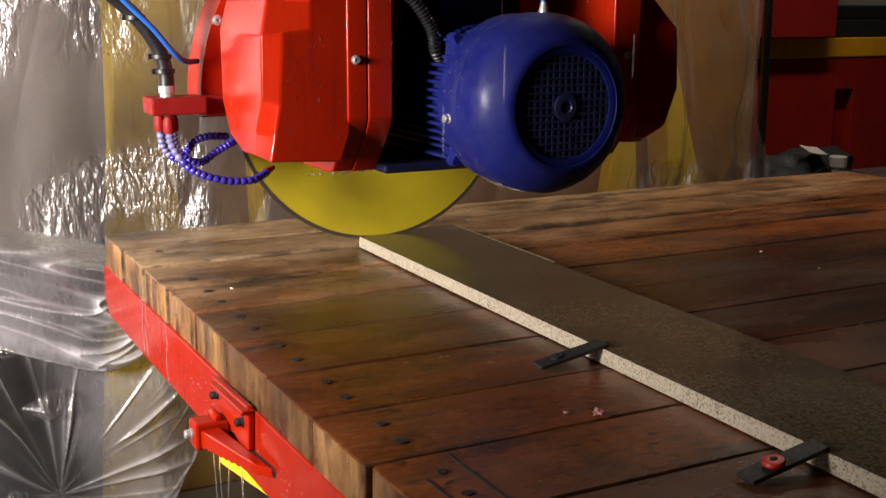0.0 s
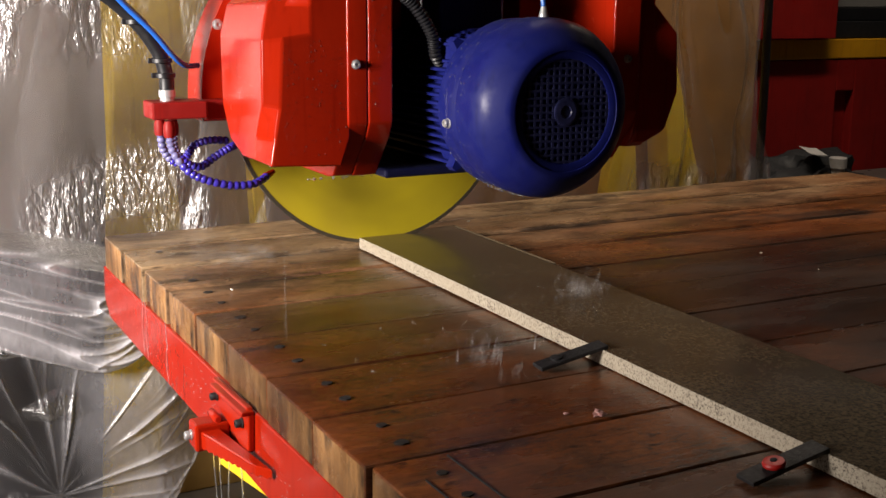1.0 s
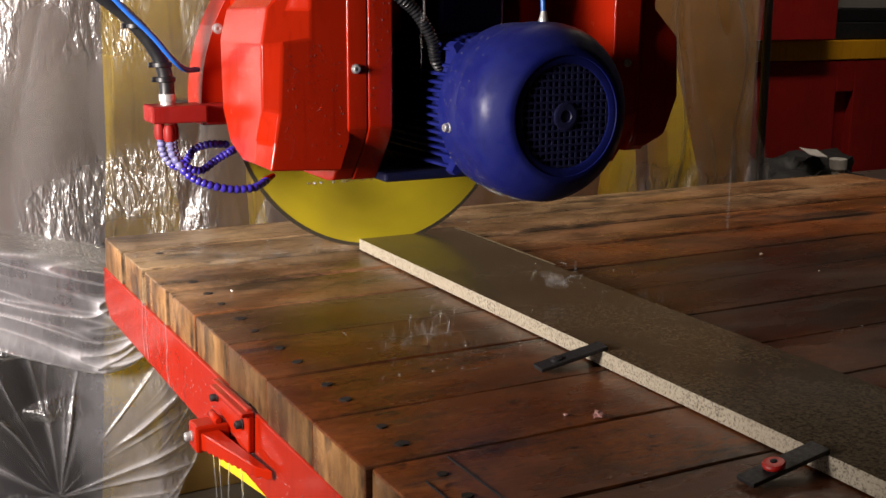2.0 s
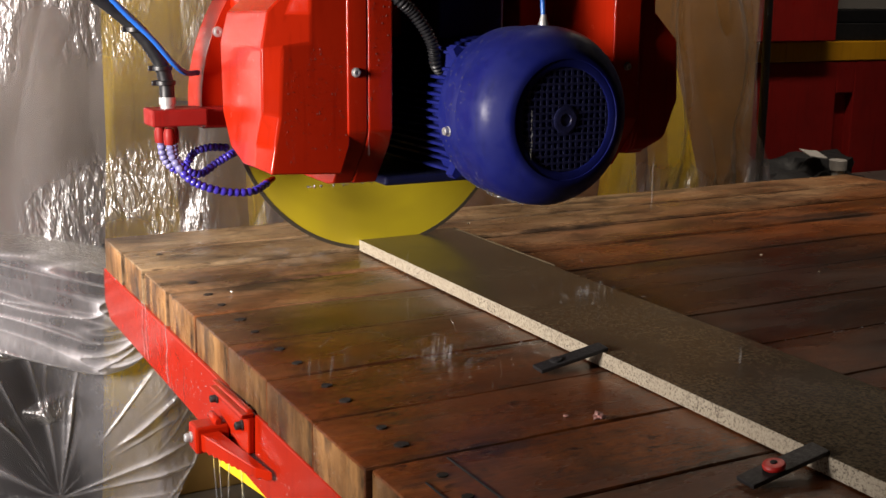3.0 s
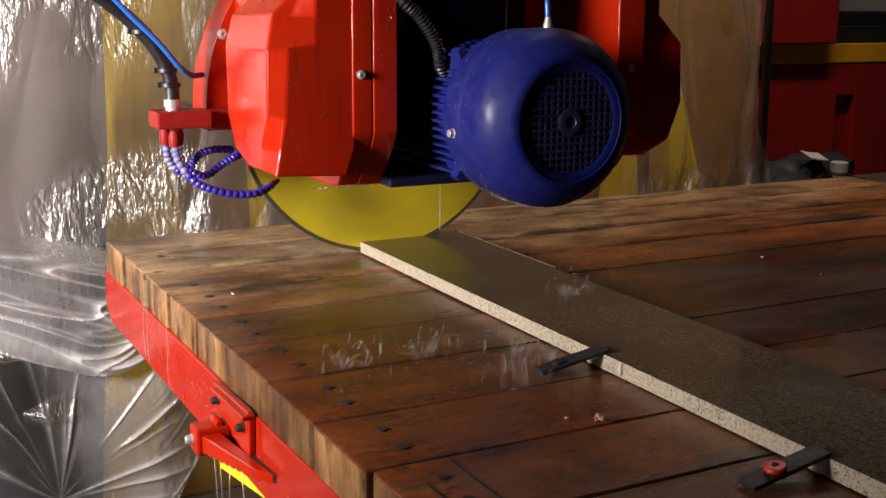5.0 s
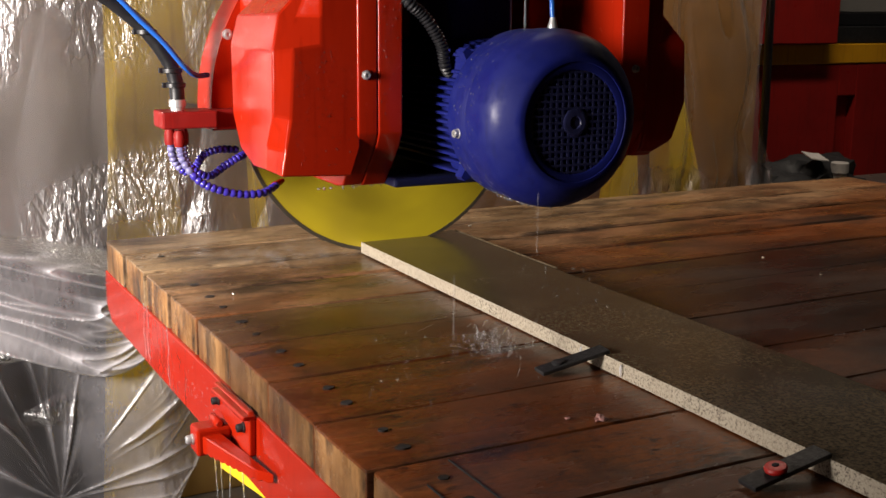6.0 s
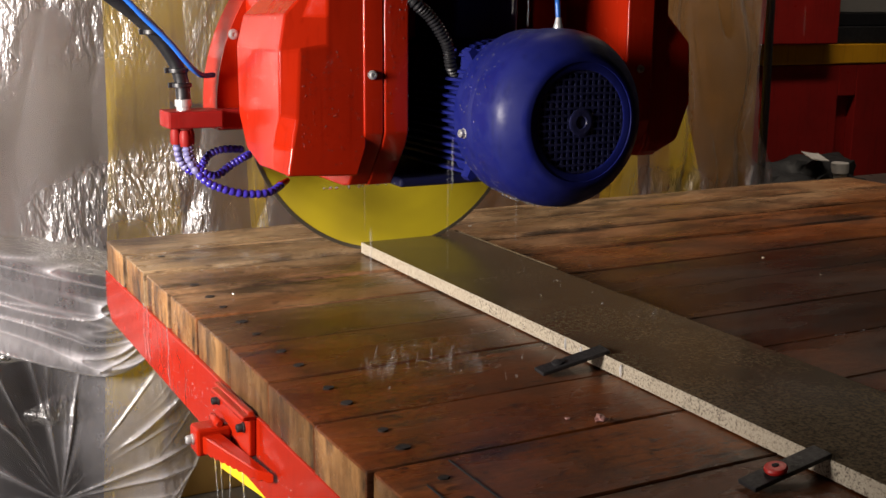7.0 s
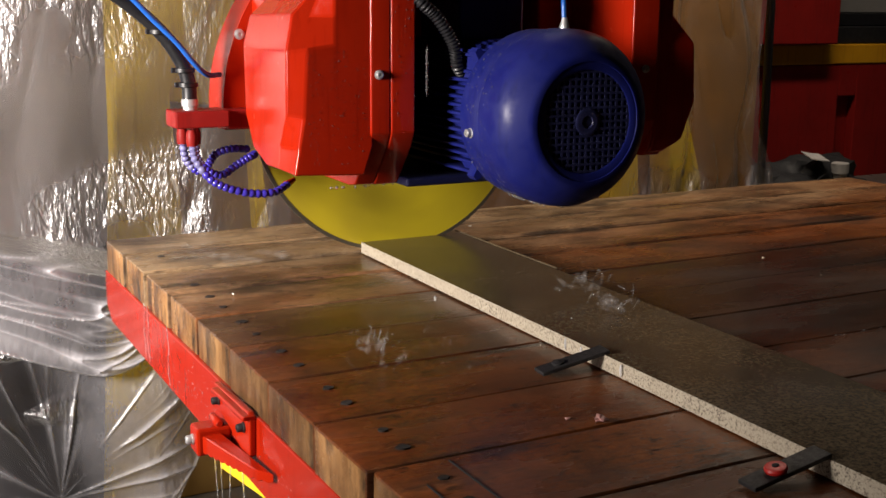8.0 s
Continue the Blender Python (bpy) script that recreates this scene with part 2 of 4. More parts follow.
def make_film():
    """Thin polythene: clear when taut, milky where folded or spattered, crest glints whitened in, crinkled in places.
    """
    m = Mat("clear_polythene")

    def layer(name):
        n = m.add("ShaderNodeAttribute")
        n.attribute_name = name
        return n.outputs["Fac"]
    milk, fold, crinkle = layer("milk"), layer("fold"), layer("crinkle")
    fine = m.noise(170, 3, (1, 1, 0.35), 0.5, None, 24)
    mid = m.noise(70, 3, (1, 1, 0.34), 0.5, None, -18)
    wide = m.noise(7, 4, (1, 1, 0.4), 0.5)
    crush = m.math("ADD", m.math("MULTIPLY", fine, 0.45), m.math("MULTIPLY", mid, 0.8))
    m.bump(m.math("ADD", m.math("MULTIPLY", crush, m.math("ADD", m.math("MULTIPLY", crinkle, 0.9), 0.04)), m.math("MULTIPLY", wide, 0.5)), 0.8, 0.02)
    spots = m.add("ShaderNodeTexVoronoi", Scale=150.0)
    m.link(m.co, spots.inputs["Vector"])
    spot = m.math("MULTIPLY", m.ramp(spots.outputs["Distance"], ((0.10, (1, 1, 1)), (0.2, (0, 0, 0)))), m.ramp(m.noise(7, 3), ((0.45, (0, 0, 0)), (0.6, (1, 1, 1)))))
    m.set(Base_Color=(0.77, 0.755, 0.80), Roughness=0.45, Specular_IOR_Level=0.2)
    clear = m.add("ShaderNodeBsdfTransparent")
    clear.inputs[0].default_value = (0.95, 0.95, 0.95, 1)
    haze = m.math("MULTIPLY", milk, m.ramp(m.noise(4.5, 7, (1, 1, 0.6), 0.7), ((0.3, (0.5,) * 3), (0.7, (1.5,) * 3))))
    haze = m.math("ADD", haze, m.math("MULTIPLY", spot, 0.16))
    # fold crests: milkier film, with their bright glint put into the opacity
    haze = m.math("ADD", haze, m.math("MULTIPLY", fold, m.ramp(m.noise(9, 4), ((0.35, (0.25,) * 3), (0.65, (0.95,) * 3)))))
    haze = m.math("MINIMUM", haze, 0.85)
    body = m.add("ShaderNodeMixShader")
    m.link(haze, body.inputs[0])
    m.link(clear.outputs[0], body.inputs[1])
    back = m.add("ShaderNodeBsdfTranslucent")
    back.inputs[0].default_value = (0.86, 0.85, 0.88, 1)
    cloud = m.add("ShaderNodeMixShader")
    cloud.inputs[0].default_value = 0.35
    m.link(m.b.outputs[0], cloud.inputs[1])
    m.link(back.outputs[0], cloud.inputs[2])
    m.link(cloud.outputs[0], body.inputs[2])
    gloss = m.add("ShaderNodeBsdfGlossy")
    gloss.inputs["Roughness"].default_value = 0.34
    m.link(m.b.inputs["Normal"].links[0].from_socket, gloss.inputs["Normal"])
    fres = m.add("ShaderNodeFresnel")
    fres.inputs["IOR"].default_value = 1.6
    m.link(m.b.inputs["Normal"].links[0].from_socket, fres.inputs["Normal"])
    shine = m.add("ShaderNodeMixShader")
    m.link(m.math("MULTIPLY", fres.outputs[0], m.math("ADD", m.math("MULTIPLY", crinkle, 3.7), 1.5)), shine.inputs[0])
    m.link(body.outputs[0], shine.inputs[1])
    m.link(gloss.outputs[0], shine.inputs[2])
    m.link(shine.outputs[0], m.t.nodes["Material Output"].inputs["Surface"])
    return m.m


def make_water():
    m = Mat("water")
    m.set(Base_Color=(0.95, 0.97, 1.0), Roughness=0.03, IOR=1.33, Transmission_Weight=0.9, Specular_IOR_Level=0.7)
    return m.m


BLADE = make_blade()
SLAB_TOP, SLAB_CUT = make_slab(False), make_slab(True)
FILM = make_film()
WATER = make_water()


def make_veil():
    """Sheet of water torn to droplets, white with air."""
    m = Mat("aerated_water")
    m.set(Base_Color=(0.86, 0.84, 0.83), Roughness=0.15, Alpha=m.ramp(m.noise(170, 7, (1, 1, 0.6), 0.75), ((0.42, (0, 0, 0)), (0.66, (0.12, 0.112, 0.112)))))
    return m.m


VEIL = make_veil()


def make_drop():
    m = Mat("bright_falling_water")
    m.set(Base_Color=(0.93, 0.94, 0.96), Roughness=0.08, IOR=1.33, Transmission_Weight=0.6, Specular_IOR_Level=0.8)
    return m.m


DROP = make_drop()


# ---- mesh helpers ----
def part(name, bm, material, parent=None, label="", smooth=False, solid=True):
    """Links a bmesh as one mesh object, under a thing or a part."""
    me = bpy.data.meshes.new(name)
    if solid:
        bmesh.ops.recalc_face_normals(bm, faces=bm.faces)
    bm.to_mesh(me)
    bm.free()
    for mat in material if isinstance(material, (list, tuple)) else (material,):
        me.materials.append(mat)
    if smooth:
        for p in me.polygons:
            p.use_smooth = True
        me.set_sharp_from_angle(angle=radians(38))
    ob = new(name, me)
    if parent is not None:
        ob.parent = parent
    if label:
        tagged(ob, label)
    return ob


def thing(name, label, category, at=(0, 0, 0), group="", kind=""):
    ob = new(name)
    ob.matrix_world = pose(*at)
    return tagged(ob, label, category, group, kind)


def bevel(bm, width, segments=2, faces=None, angle=25):
    bmesh.ops.recalc_face_normals(bm, faces=bm.faces)
    edges = [e for e in (bm.edges if faces is None else {e for f in faces for e in f.edges})
             if len(e.link_faces) == 2 and e.calc_face_angle(0) > radians(angle)]
    bmesh.ops.bevel(bm, geom=edges, offset=width, segments=segments, affect="EDGES", profile=0.5, clamp_overlap=True)


def box(bm, lo, hi, b=0.0, seg=2):
    vs = [bm.verts.new((x, y, z)) for x in (lo[0], hi[0]) for y in (lo[1], hi[1]) for z in (lo[2], hi[2])]
    fs = [bm.faces.new([vs[i] for i in q]) for q in ((0, 1, 3, 2), (4, 6, 7, 5), (0, 4, 5, 1), (2, 3, 7, 6), (0, 2, 6, 4), (1, 5, 7, 3))]
    if b:
        bmesh.ops.recalc_face_normals(bm, faces=fs)
        bevel(bm, b, seg, fs)
    return bm


def loft(bm, rings, close=True):
    """Skins rings of equal length, and caps both ends."""
    rows = [[bm.verts.new(p) for p in r] for r in rings]
    n = len(rows[0])
    for a, b in zip(rows, rows[1:]):
        for i in range(n if close else n - 1):
            j = (i + 1) % n
            bm.faces.new((a[i], a[j], b[j], b[i]))
    if close:
        bm.faces.new(rows[0][::-1])
        bm.faces.new(rows[-1])
    return bm


def lathe(bm, prof, n=32, centre=(0, 0, 0), axis="y"):
    """Turns (radius, along) pairs round an axis."""
    rings = []
    for r, h in prof:
        ring = []
        for i in range(n):
            a = 2 * math.pi * i / n
            u, v = r * math.cos(a), r * math.sin(a)
            p = {"y": (u, h, v), "x": (h, u, v), "z": (u, v, h)}[axis]
            ring.append((centre[0] + p[0], centre[1] + p[1], centre[2] + p[2]))
        rings.append(ring)
    return loft(bm, rings)


def tube(bm, pts, r, n=10, radii=None):
    """A round tube along smooth points."""
    pts = [Vector(p) for p in pts]
    rings, side = [], None
    for i, p in enumerate(pts):
        d = (pts[min(i + 1, len(pts) - 1)] - pts[max(i - 1, 0)]).normalized()
        side = (side - d * side.dot(d)).normalized() if side is not None else d.orthogonal().normalized()
        up = d.cross(side)
        rr = radii[i] if radii else r
        rings.append([p + (side * math.cos(2 * math.pi * k / n) + up * math.sin(2 * math.pi * k / n)) * rr for k in range(n)])
    return loft(bm, rings)


def curve(ctrl, n=40):
    """Catmull-Rom points through the control points."""
    c = [Vector(p) for p in ctrl]
    c = [2 * c[0] - c[1]] + c + [2 * c[-1] - c[-2]]
    out, segs = [], len(c) - 3
    for k in range(n + 1):
        u = k / n * segs
        i = min(int(u), segs - 1)
        t = u - i
        a, b, d, e = c[i:i + 4]
        out.append(0.5 * (2 * b + (d - a) * t + (2 * a - 5 * b + 4 * d - e) * t * t + (3 * b - a - 3 * d + e) * t ** 3))
    return out


def bolt(parent, at, r, axis, h, mat, name="bolt"):
    bm = bmesh.new()
    lathe(bm, [(r * 1.25, 0), (r * 1.25, h * 0.2), (r, h * 0.25), (r, h * 0.85), (r * 0.8, h), (r * 0.45, h), (r * 0.4, h * 0.7)], 14, (0, 0, 0), axis)
    ob = part(name, bm, mat, parent, smooth=True)
    ob.matrix_local = pose(*at)
    return ob


# ---- the workshop shell ----
def build_shell():
    bm = bmesh.new()
    box(bm, (-6, -6, -0.2), (8, 6, 0))
    tagged(part("floor", bm, CONCRETE), "wet grey concrete workshop floor", "floor", kind="structure")
    for name, lo, hi in (("wall_north", (-2.8, 3.6, 0), (6.2, 3.8, 3.2)), ("wall_south", (-2.8, -4.2, 0), (6.2, -4.0, 3.2)),
                         ("wall_east", (6.0, -4.0, 0), (6.2, 3.6, 3.2))):
        bm = bmesh.new()
        box(bm, lo, hi)
        tagged(part(name, bm, PLASTER), "dim grey plastered workshop wall", "wall", kind="structure")
    # the west wall with its window opening
    bm = bmesh.new()
    for lo, hi in (((-1.9, -4.0, 0), (-1.7, -1.46, 3.2)), ((-1.9, -0.66, 0), (-1.7, 3.6, 3.2)),
                   ((-1.9, -1.46, 0), (-1.7, -0.66, 1.0)), ((-1.9, -1.46, 1.95), (-1.7, -0.66, 3.2))):
        box(bm, lo, hi)
    tagged(part("wall_west", bm, PLASTER), "grey plastered wall with a tall window opening", "wall", kind="structure")
    bm = bmesh.new()
    box(bm, (-2.8, -4.2, 3.2), (6.2, 3.8, 3.3))
    tagged(part("ceiling", bm, PLASTER), "grey workshop ceiling", "ceiling", kind="structure")


# ---- cutting table ----
JOINTS = [0.0, -0.155, -0.31, -0.465, -0.625, -0.785, -0.945, -1.10, -1.245, -1.39, -1.545, -1.70, -1.855]


def build_table():
    table = thing("cutting_table", "saw table of wet timber planks on a red steel frame", "work table", (0, 0, TOP))
    rng = random.Random(4)
    for k, (a, b) in enumerate(zip(JOINTS, JOINTS[1:])):
        gap = 0.0060 if k in (1, 2, 3) else 0.004 if k == 0 else 0.0020 if k < 5 else 0.0013
        x0, x1 = rng.uniform(-0.004, 0.004), 1.985 + rng.uniform(-0.006, 0.006)
        top = rng.uniform(-0.0015, 0.0015) * (1.0 if k < 5 else 0.35)
        bm = bmesh.new()
        nx = 26
        rings = []
        for i in range(nx + 1):
            x = x0 + (x1 - x0) * i / nx
            w0 = 0.0012 * noise.noise((x * 5, k * 3.1, 1.0))
            w1 = 0.0012 * noise.noise((x * 5, k * 3.1, 7.0))
            z = top + 0.0008 * noise.noise((x * 4, k, 4.0))
            e = (0.004 if k < 3 else 0.0018) * (1 + 0.5 * noise.noise((x * 9, k, 2.0)))
            ya, yb = a - gap + w0, b + gap + w1
            rings.append([(x, ya, -0.07), (x, ya, z - e), (x, ya - e, z), (x, yb + e, z), (x, yb, z - e), (x, yb, -0.07)])
        loft(bm, rings)
        bm.faces.ensure_lookup_table()
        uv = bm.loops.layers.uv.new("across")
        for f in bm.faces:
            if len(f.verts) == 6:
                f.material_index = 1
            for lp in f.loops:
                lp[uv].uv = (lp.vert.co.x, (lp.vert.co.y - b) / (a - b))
        bevel(bm, 0.003, 2, [f for f in bm.faces if len(f.verts) == 6], 60)
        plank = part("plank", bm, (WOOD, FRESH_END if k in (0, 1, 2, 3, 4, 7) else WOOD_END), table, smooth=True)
        for x in (0.057, 1.037):
            for y in (a - 0.047, b + 0.044):
                if (x > 1 and (k != 1 or y < a - 0.06)) or (k < 3 and rng.random() < 0.6):
                    continue
                xx, yy, r = x + rng.uniform(-0.003, 0.003), y + rng.uniform(-0.004, 0.004), rng.uniform(0.0055, 0.0085)
                # raised dark disc paints the shade inside a sunk nail hole
                bm = bmesh.new()
                ring = [(xx + r * (1 + rng.uniform(-0.16, 0.14)) * math.cos(i * 0.449), yy + 0.85 * r * (1 + rng.uniform(-0.16, 0.14)) * math.sin(i * 0.449)) for i in range(14)]
                loft(bm, [[(u, v, top + z) for u, v in ring] for z in (-0.004, 0.0016)])
                part("nail_hole", bm, PIT_DARK, plank, "near-black disc standing in for a shaded nail hole")
        if k == 8:
            for x, y0, y1 in ((0.083, -1.385, -1.255), (0.036, -1.385, -1.30)):
                # raised black strip stands for the shade in a saw cut
                bm = bmesh.new()
                box(bm, (x, y0, top - 0.004), (x + 0.0016, y1, top + 0.0014))
                part("saw_mark", bm, DARK, plank, "thin black strip standing in for a shaded saw cut")
    # red edge beam below the plank ends, cut back at its far end
    bm = bmesh.new()
    prof = [(0.008, -0.062), (0.012, -0.13), (-0.03, -0.157), (-1.87, -0.152), (-1.87, -0.050)]
    loft(bm, [[(x, y, z) for y, z in prof] for x in (-0.004, 0.012)])
    bevel(bm, 0.002)
    part("edge_beam", bm, RED, table, "glossy red steel edge beam, wet and dripping")
    bm = bmesh.new()
    box(bm, (0.012, -1.87, -0.152), (0.09, -0.02, -0.140), 0.002)
    part("beam_flange", bm, RED, table)
    bm = bmesh.new()
    loft(bm, [[(x, y, z) for y, z in ((-0.58, -0.156), (-0.60, -0.250), (-1.75, -0.06), (-1.75, -0.02))] for x in (0.036, 0.060)])
    bevel(bm, 0.003)
    part("brace", bm, YELLOW, table, "yellow steel brace under the table edge")
    for x, y in ((0.62, -0.25), (0.62, -1.6), (1.8, -0.25), (1.8, -1.6)):
        bm = bmesh.new()
        box(bm, (x - 0.06, y - 0.06, -TOP), (x + 0.06, y + 0.06, -0.07), 0.006)
        part("leg", bm, YELLOW, table)
    bm = bmesh.new()
    box(bm, (1.962, -1.87, -0.152), (1.98, 0.0, -0.071), 0.003)
    box(bm, (0.09, -0.05, -0.152), (1.962, -0.02, -0.071), 0.003)
    part("rear_beam", bm, RED, table)


def build_stop():
    """The hinged red stop bolted to the edge beam."""
    stop = thing("hinged_stop", "red painted steel stop bracket bolted to the table beam", "bracket", (0, 0, TOP))
    bm = bmesh.new()
    prof = [(-0.752, -0.056), (-0.902, -0.050), (-0.908, -0.060), (-0.904, -0.109), (-0.885, -0.117), (-0.817, -0.098), (-0.755, -0.090)]
    loft(bm, [[(x, y, z) for y, z in prof] for x in (-0.013, -0.0045)])
    bevel(bm, 0.002)
    part("mounting_plate", bm, RED, stop)
    bm = bmesh.new()
    loft(bm, [[(x, y, z) for y, z in ((-0.770, -0.057), (-0.910, -0.053), (-0.907, -0.060), (-0.767, -0.064))] for x in (-0.022, -0.0045)])
    bevel(bm, 0.002)
    part("lip", bm, RED, stop)
    bolt(stop, (-0.013, -0.775, -0.075), 0.0052, "x", -0.010, IRON)
    bolt(stop, (-0.013, -0.884, -0.076), 0.0056, "x", -0.010, IRON)
    bm = bmesh.new()
    box(bm, (-0.052, -0.802, -0.141), (-0.0045, -0.766, -0.103), 0.004)
    part("hinge_block", bm, RED, stop)
    bm = bmesh.new()
    lathe(bm, [(0.004, -0.800), (0.006, -0.797), (0.006, -0.767), (0.004, -0.764)], 18, (-0.020, 0, -0.100), "y")
    part("hinge_barrel", bm, RED, stop, smooth=True)
    # the lever runs back to the beam, with a notched lower edge
    bm = bmesh.new()
    n = 22
    rings = []
    for i in range(n + 1):
        u = i / n
        tip = max(0.0, u - 0.9) * 0.06
        front, rear = -0.046 + 0.026 * u + tip, -0.019 + 0.010 * u
        y, top = -0.790 - 0.186 * u, -0.113 + 0.010 * u
        foot = -0.139 + 0.022 * u + (0.0030 if i % 2 else 0.0)
        rings.append([(front, y, top), (rear, y - 0.008, top + 0.001), (rear, y - 0.008, foot + 0.004), (front, y, foot)])
    loft(bm, rings)
    bevel(bm, 0.0012, 1, None, 40)
    part("lever", bm, RED, stop, "red lever with a notched edge")
    bolt(stop, (-0.052, -0.783, -0.121), 0.006, "x", -0.010, STEEL, "pivot_bolt")


# ---- stone on the table ----
def build_slab():
    slab = thing("stone_slab", "wet brown speckled stone slab with a pale sawn edge", "stone slab", (0, 0, TOP + 0.0022))
    x0, x1, y1, z = 0.393, 0.600, -1.83, 0.0195
    bm = bmesh.new()
    n = 60
    rings = []
    for i in range(n + 1):
        u = i / n
        j = 0.0005 * noise.noise((u * 60, 1, 3))
        ya, yb = -0.328 + (y1 + 0.328) * u, -0.297 + (y1 + 0.297) * u
        rings.append([(x0 + j, ya, 0), (x0 + j, ya, z - 0.0008), (x0 + j + 0.0008, ya, z), (x1 - 0.001, yb, z), (x1, yb, z - 0.001), (x1, yb, 0)])
    loft(bm, rings)
    for f in bm.faces:
        c = f.calc_center_median()
        if c.z < z - 0.0004:
            f.material_index = 1
    part("slab_body", bm, (SLAB_TOP, SLAB_CUT), slab)
    strip = thing("stone_offcut", "thin wet strip of stone lying along the slab", "stone offcut", (0, 0, TOP + 0.0022))
    bm = bmesh.new()
    box(bm, (0.6025, -0.66, 0), (0.606, -0.30, 0.0207), 0.001, 1)
    part("strip", bm, (SLAB_TOP,), strip)


def build_clamp(near, turn, knob):
    """A slotted flat bar, its heel on the deck and its toe on the slab."""
    clamp = thing("flat_clamp", "black flat steel hold-down clamp" + (" with a red knob" if knob else " reaching over the slab edge"), "clamp", (0, 0, TOP), "clamps along the slab")
    clamp.matrix_world = pose(near[0], near[1], TOP + 0.0035, 0, -11.5, turn)
    bm = bmesh.new()
    w = 0.0125
    for lo, hi in (((0, -w), (0.096, w)),):
        box(bm, (*lo, 0), (*hi, 0.0050))
    bevel(bm, 0.001, 2)
    part("bar", bm, IRON, clamp)
    at = 0.034 if knob else 0.028
    bm = bmesh.new()
    lathe(bm, [(0.008, 0.0040), (0.008, 0.0078), (0.0045, 0.0082), (0.003, 0.0090)], 14, (at, 0, 0), "z")
    part("stud", bm, IRON, clamp, smooth=True)
    if knob:
        bm = bmesh.new()
        lathe(bm, [(0.008, 0.0066), (0.0108, 0.0070), (0.0114, 0.0095), (0.0103, 0.0118), (0.006, 0.0128), (0.0035, 0.0124), (0.003, 0.0110)], 24, (at, -0.003, 0), "z")
        part("knob", bm, RED_PLASTIC, clamp, "round red knob", True)
        bm = bmesh.new()
        lathe(bm, [(0.0034, 0.0108), (0.0034, 0.0134), (0.0024, 0.0140)], 12, (at, -0.003, 0), "z")
        part("stud_tip", bm, DARK, clamp, smooth=True)


# ---- saw head ----
MX, MZ, MY = 0.470, 0.294, -0.912


def housing(head, flip):
    """One of the two red side housings; flip mirrors it about the spindle."""
    s = (lambda x: 2 * AX - x + 0.012) if flip else (lambda x: x)
    wide = 0.175 if flip else 0.216

    def ring(z, inset, front=0.0, zb=None, cut=0.0):
        # outer side, front edge first; zb lifts the rear corner
        x, yf = 0.103 + inset, -0.707 + front
        zb = z if zb is None else zb
        return [(s(x), yf, z), (s(x), -0.60, 0.55 * z + 0.45 * zb), (s(x), -0.532, zb), (s(wide - cut), -0.532, zb), (s(wide - cut), yf, z)]
    def bulge(rear, shoulder, front, neck, inner, yr=-0.512, yf=-0.712):
        # outer rear and front corners, chamfer, start of the neck, inner corners
        return [(rear[0], rear[1], rear[2]), shoulder, (front[0], yf, front[1]), (neck[0], yf, neck[1]), (inner[0], yf, inner[1]), (inner[0], yr, inner[1])]
    bm = bmesh.new()
    if flip:
        rings = [ring(0.212, 0.045, 0.01), ring(0.232, 0.012), ring(0.295, -0.012), ring(0.392, -0.006), ring(0.44, 0.035, 0.012), ring(0.47, 0.06, 0.02), ring(0.85, 0.06, 0.02)]
    else:
        rings = [bulge((0.109, -0.606, 0.2155), (0.109, -0.663, 0.2165), (0.1153, 0.213), (0.17, 0.2105), (0.222, 0.208), -0.606),
                 bulge((0.109, -0.548, 0.2355), (0.109, -0.668, 0.250), (0.122, 0.250), (0.175, 0.250), (0.236, 0.250), -0.548),
                 bulge((0.109, -0.515, 0.284), (0.109, -0.697, 0.298), (0.1305, 0.294), (0.177, 0.294), (0.236, 0.294)),
                 bulge((0.109, -0.512, 0.389), (0.109, -0.700, 0.3845), (0.136, 0.388), (0.177, 0.394), (0.236, 0.394)),
                 bulge((0.122, -0.507, 0.432), (0.122, -0.690, 0.4357), (0.150, 0.434), (0.177, 0.434), (0.236, 0.434)),
                 bulge((0.155, -0.507, 0.462), (0.155, -0.688, 0.468), (0.163, 0.470), (0.177, 0.470), (0.236, 0.470)),
                 bulge((0.155, -0.507, 0.85), (0.155, -0.688, 0.85), (0.163, 0.85), (0.177, 0.85), (0.236, 0.85))]
        # the shoulder above the bulge falls back behind the neck's front
        for k, y in ((4, -0.694), (5, -0.698), (6, -0.698)):
            rings[k][2] = (rings[k][2][0], y, rings[k][2][2])
    loft(bm, rings)
    bevel(bm, 0.010 if flip else 0.0035, 3, None, 25 if flip else 12)
    ob = part("side_housing", bm, RED, head, "bright red chamfered side housing, beaded with water", True)
    ob.modifiers.new("even_shading", "WEIGHTED_NORMAL").keep_sharp = False
    bm = bmesh.new()
    box(bm, (min(s(0.17), s(0.30)), -0.54, 0.24), (max(s(0.17), s(0.30)), -0.37, 0.80), 0.004)
    part("rear_box", bm, RED, ob)
    # stepped flange with chamfered lower front corner
    for x0, x1, g in ((0.145, 0.180, 0.005), (0.180, 0.232, 0.0)) if flip else ((0.2305, 0.262, 0.0012), (0.2621, 0.301, 0.0)):
        bm = bmesh.new()
        prof = [(-0.7064, 0.85), (-0.7064, 0.246), (-0.700, 0.222), (-0.685, 0.206), (-0.63, 0.203), (-0.45, 0.203), (-0.45, 0.85)] if g and flip else [(-0.716 + g, 0.85), (-0.716 + g, 0.268), (-0.705 + g, 0.246), (-0.655 + g, 0.184 + g), (-0.63, 0.180 + g), (-0.45, 0.180 + g), (-0.45, 0.85)]
        loft(bm, [[(s(x), y, z) for y, z in prof] for x in (x0, x1)])
        bevel(bm, 0.003, 2)
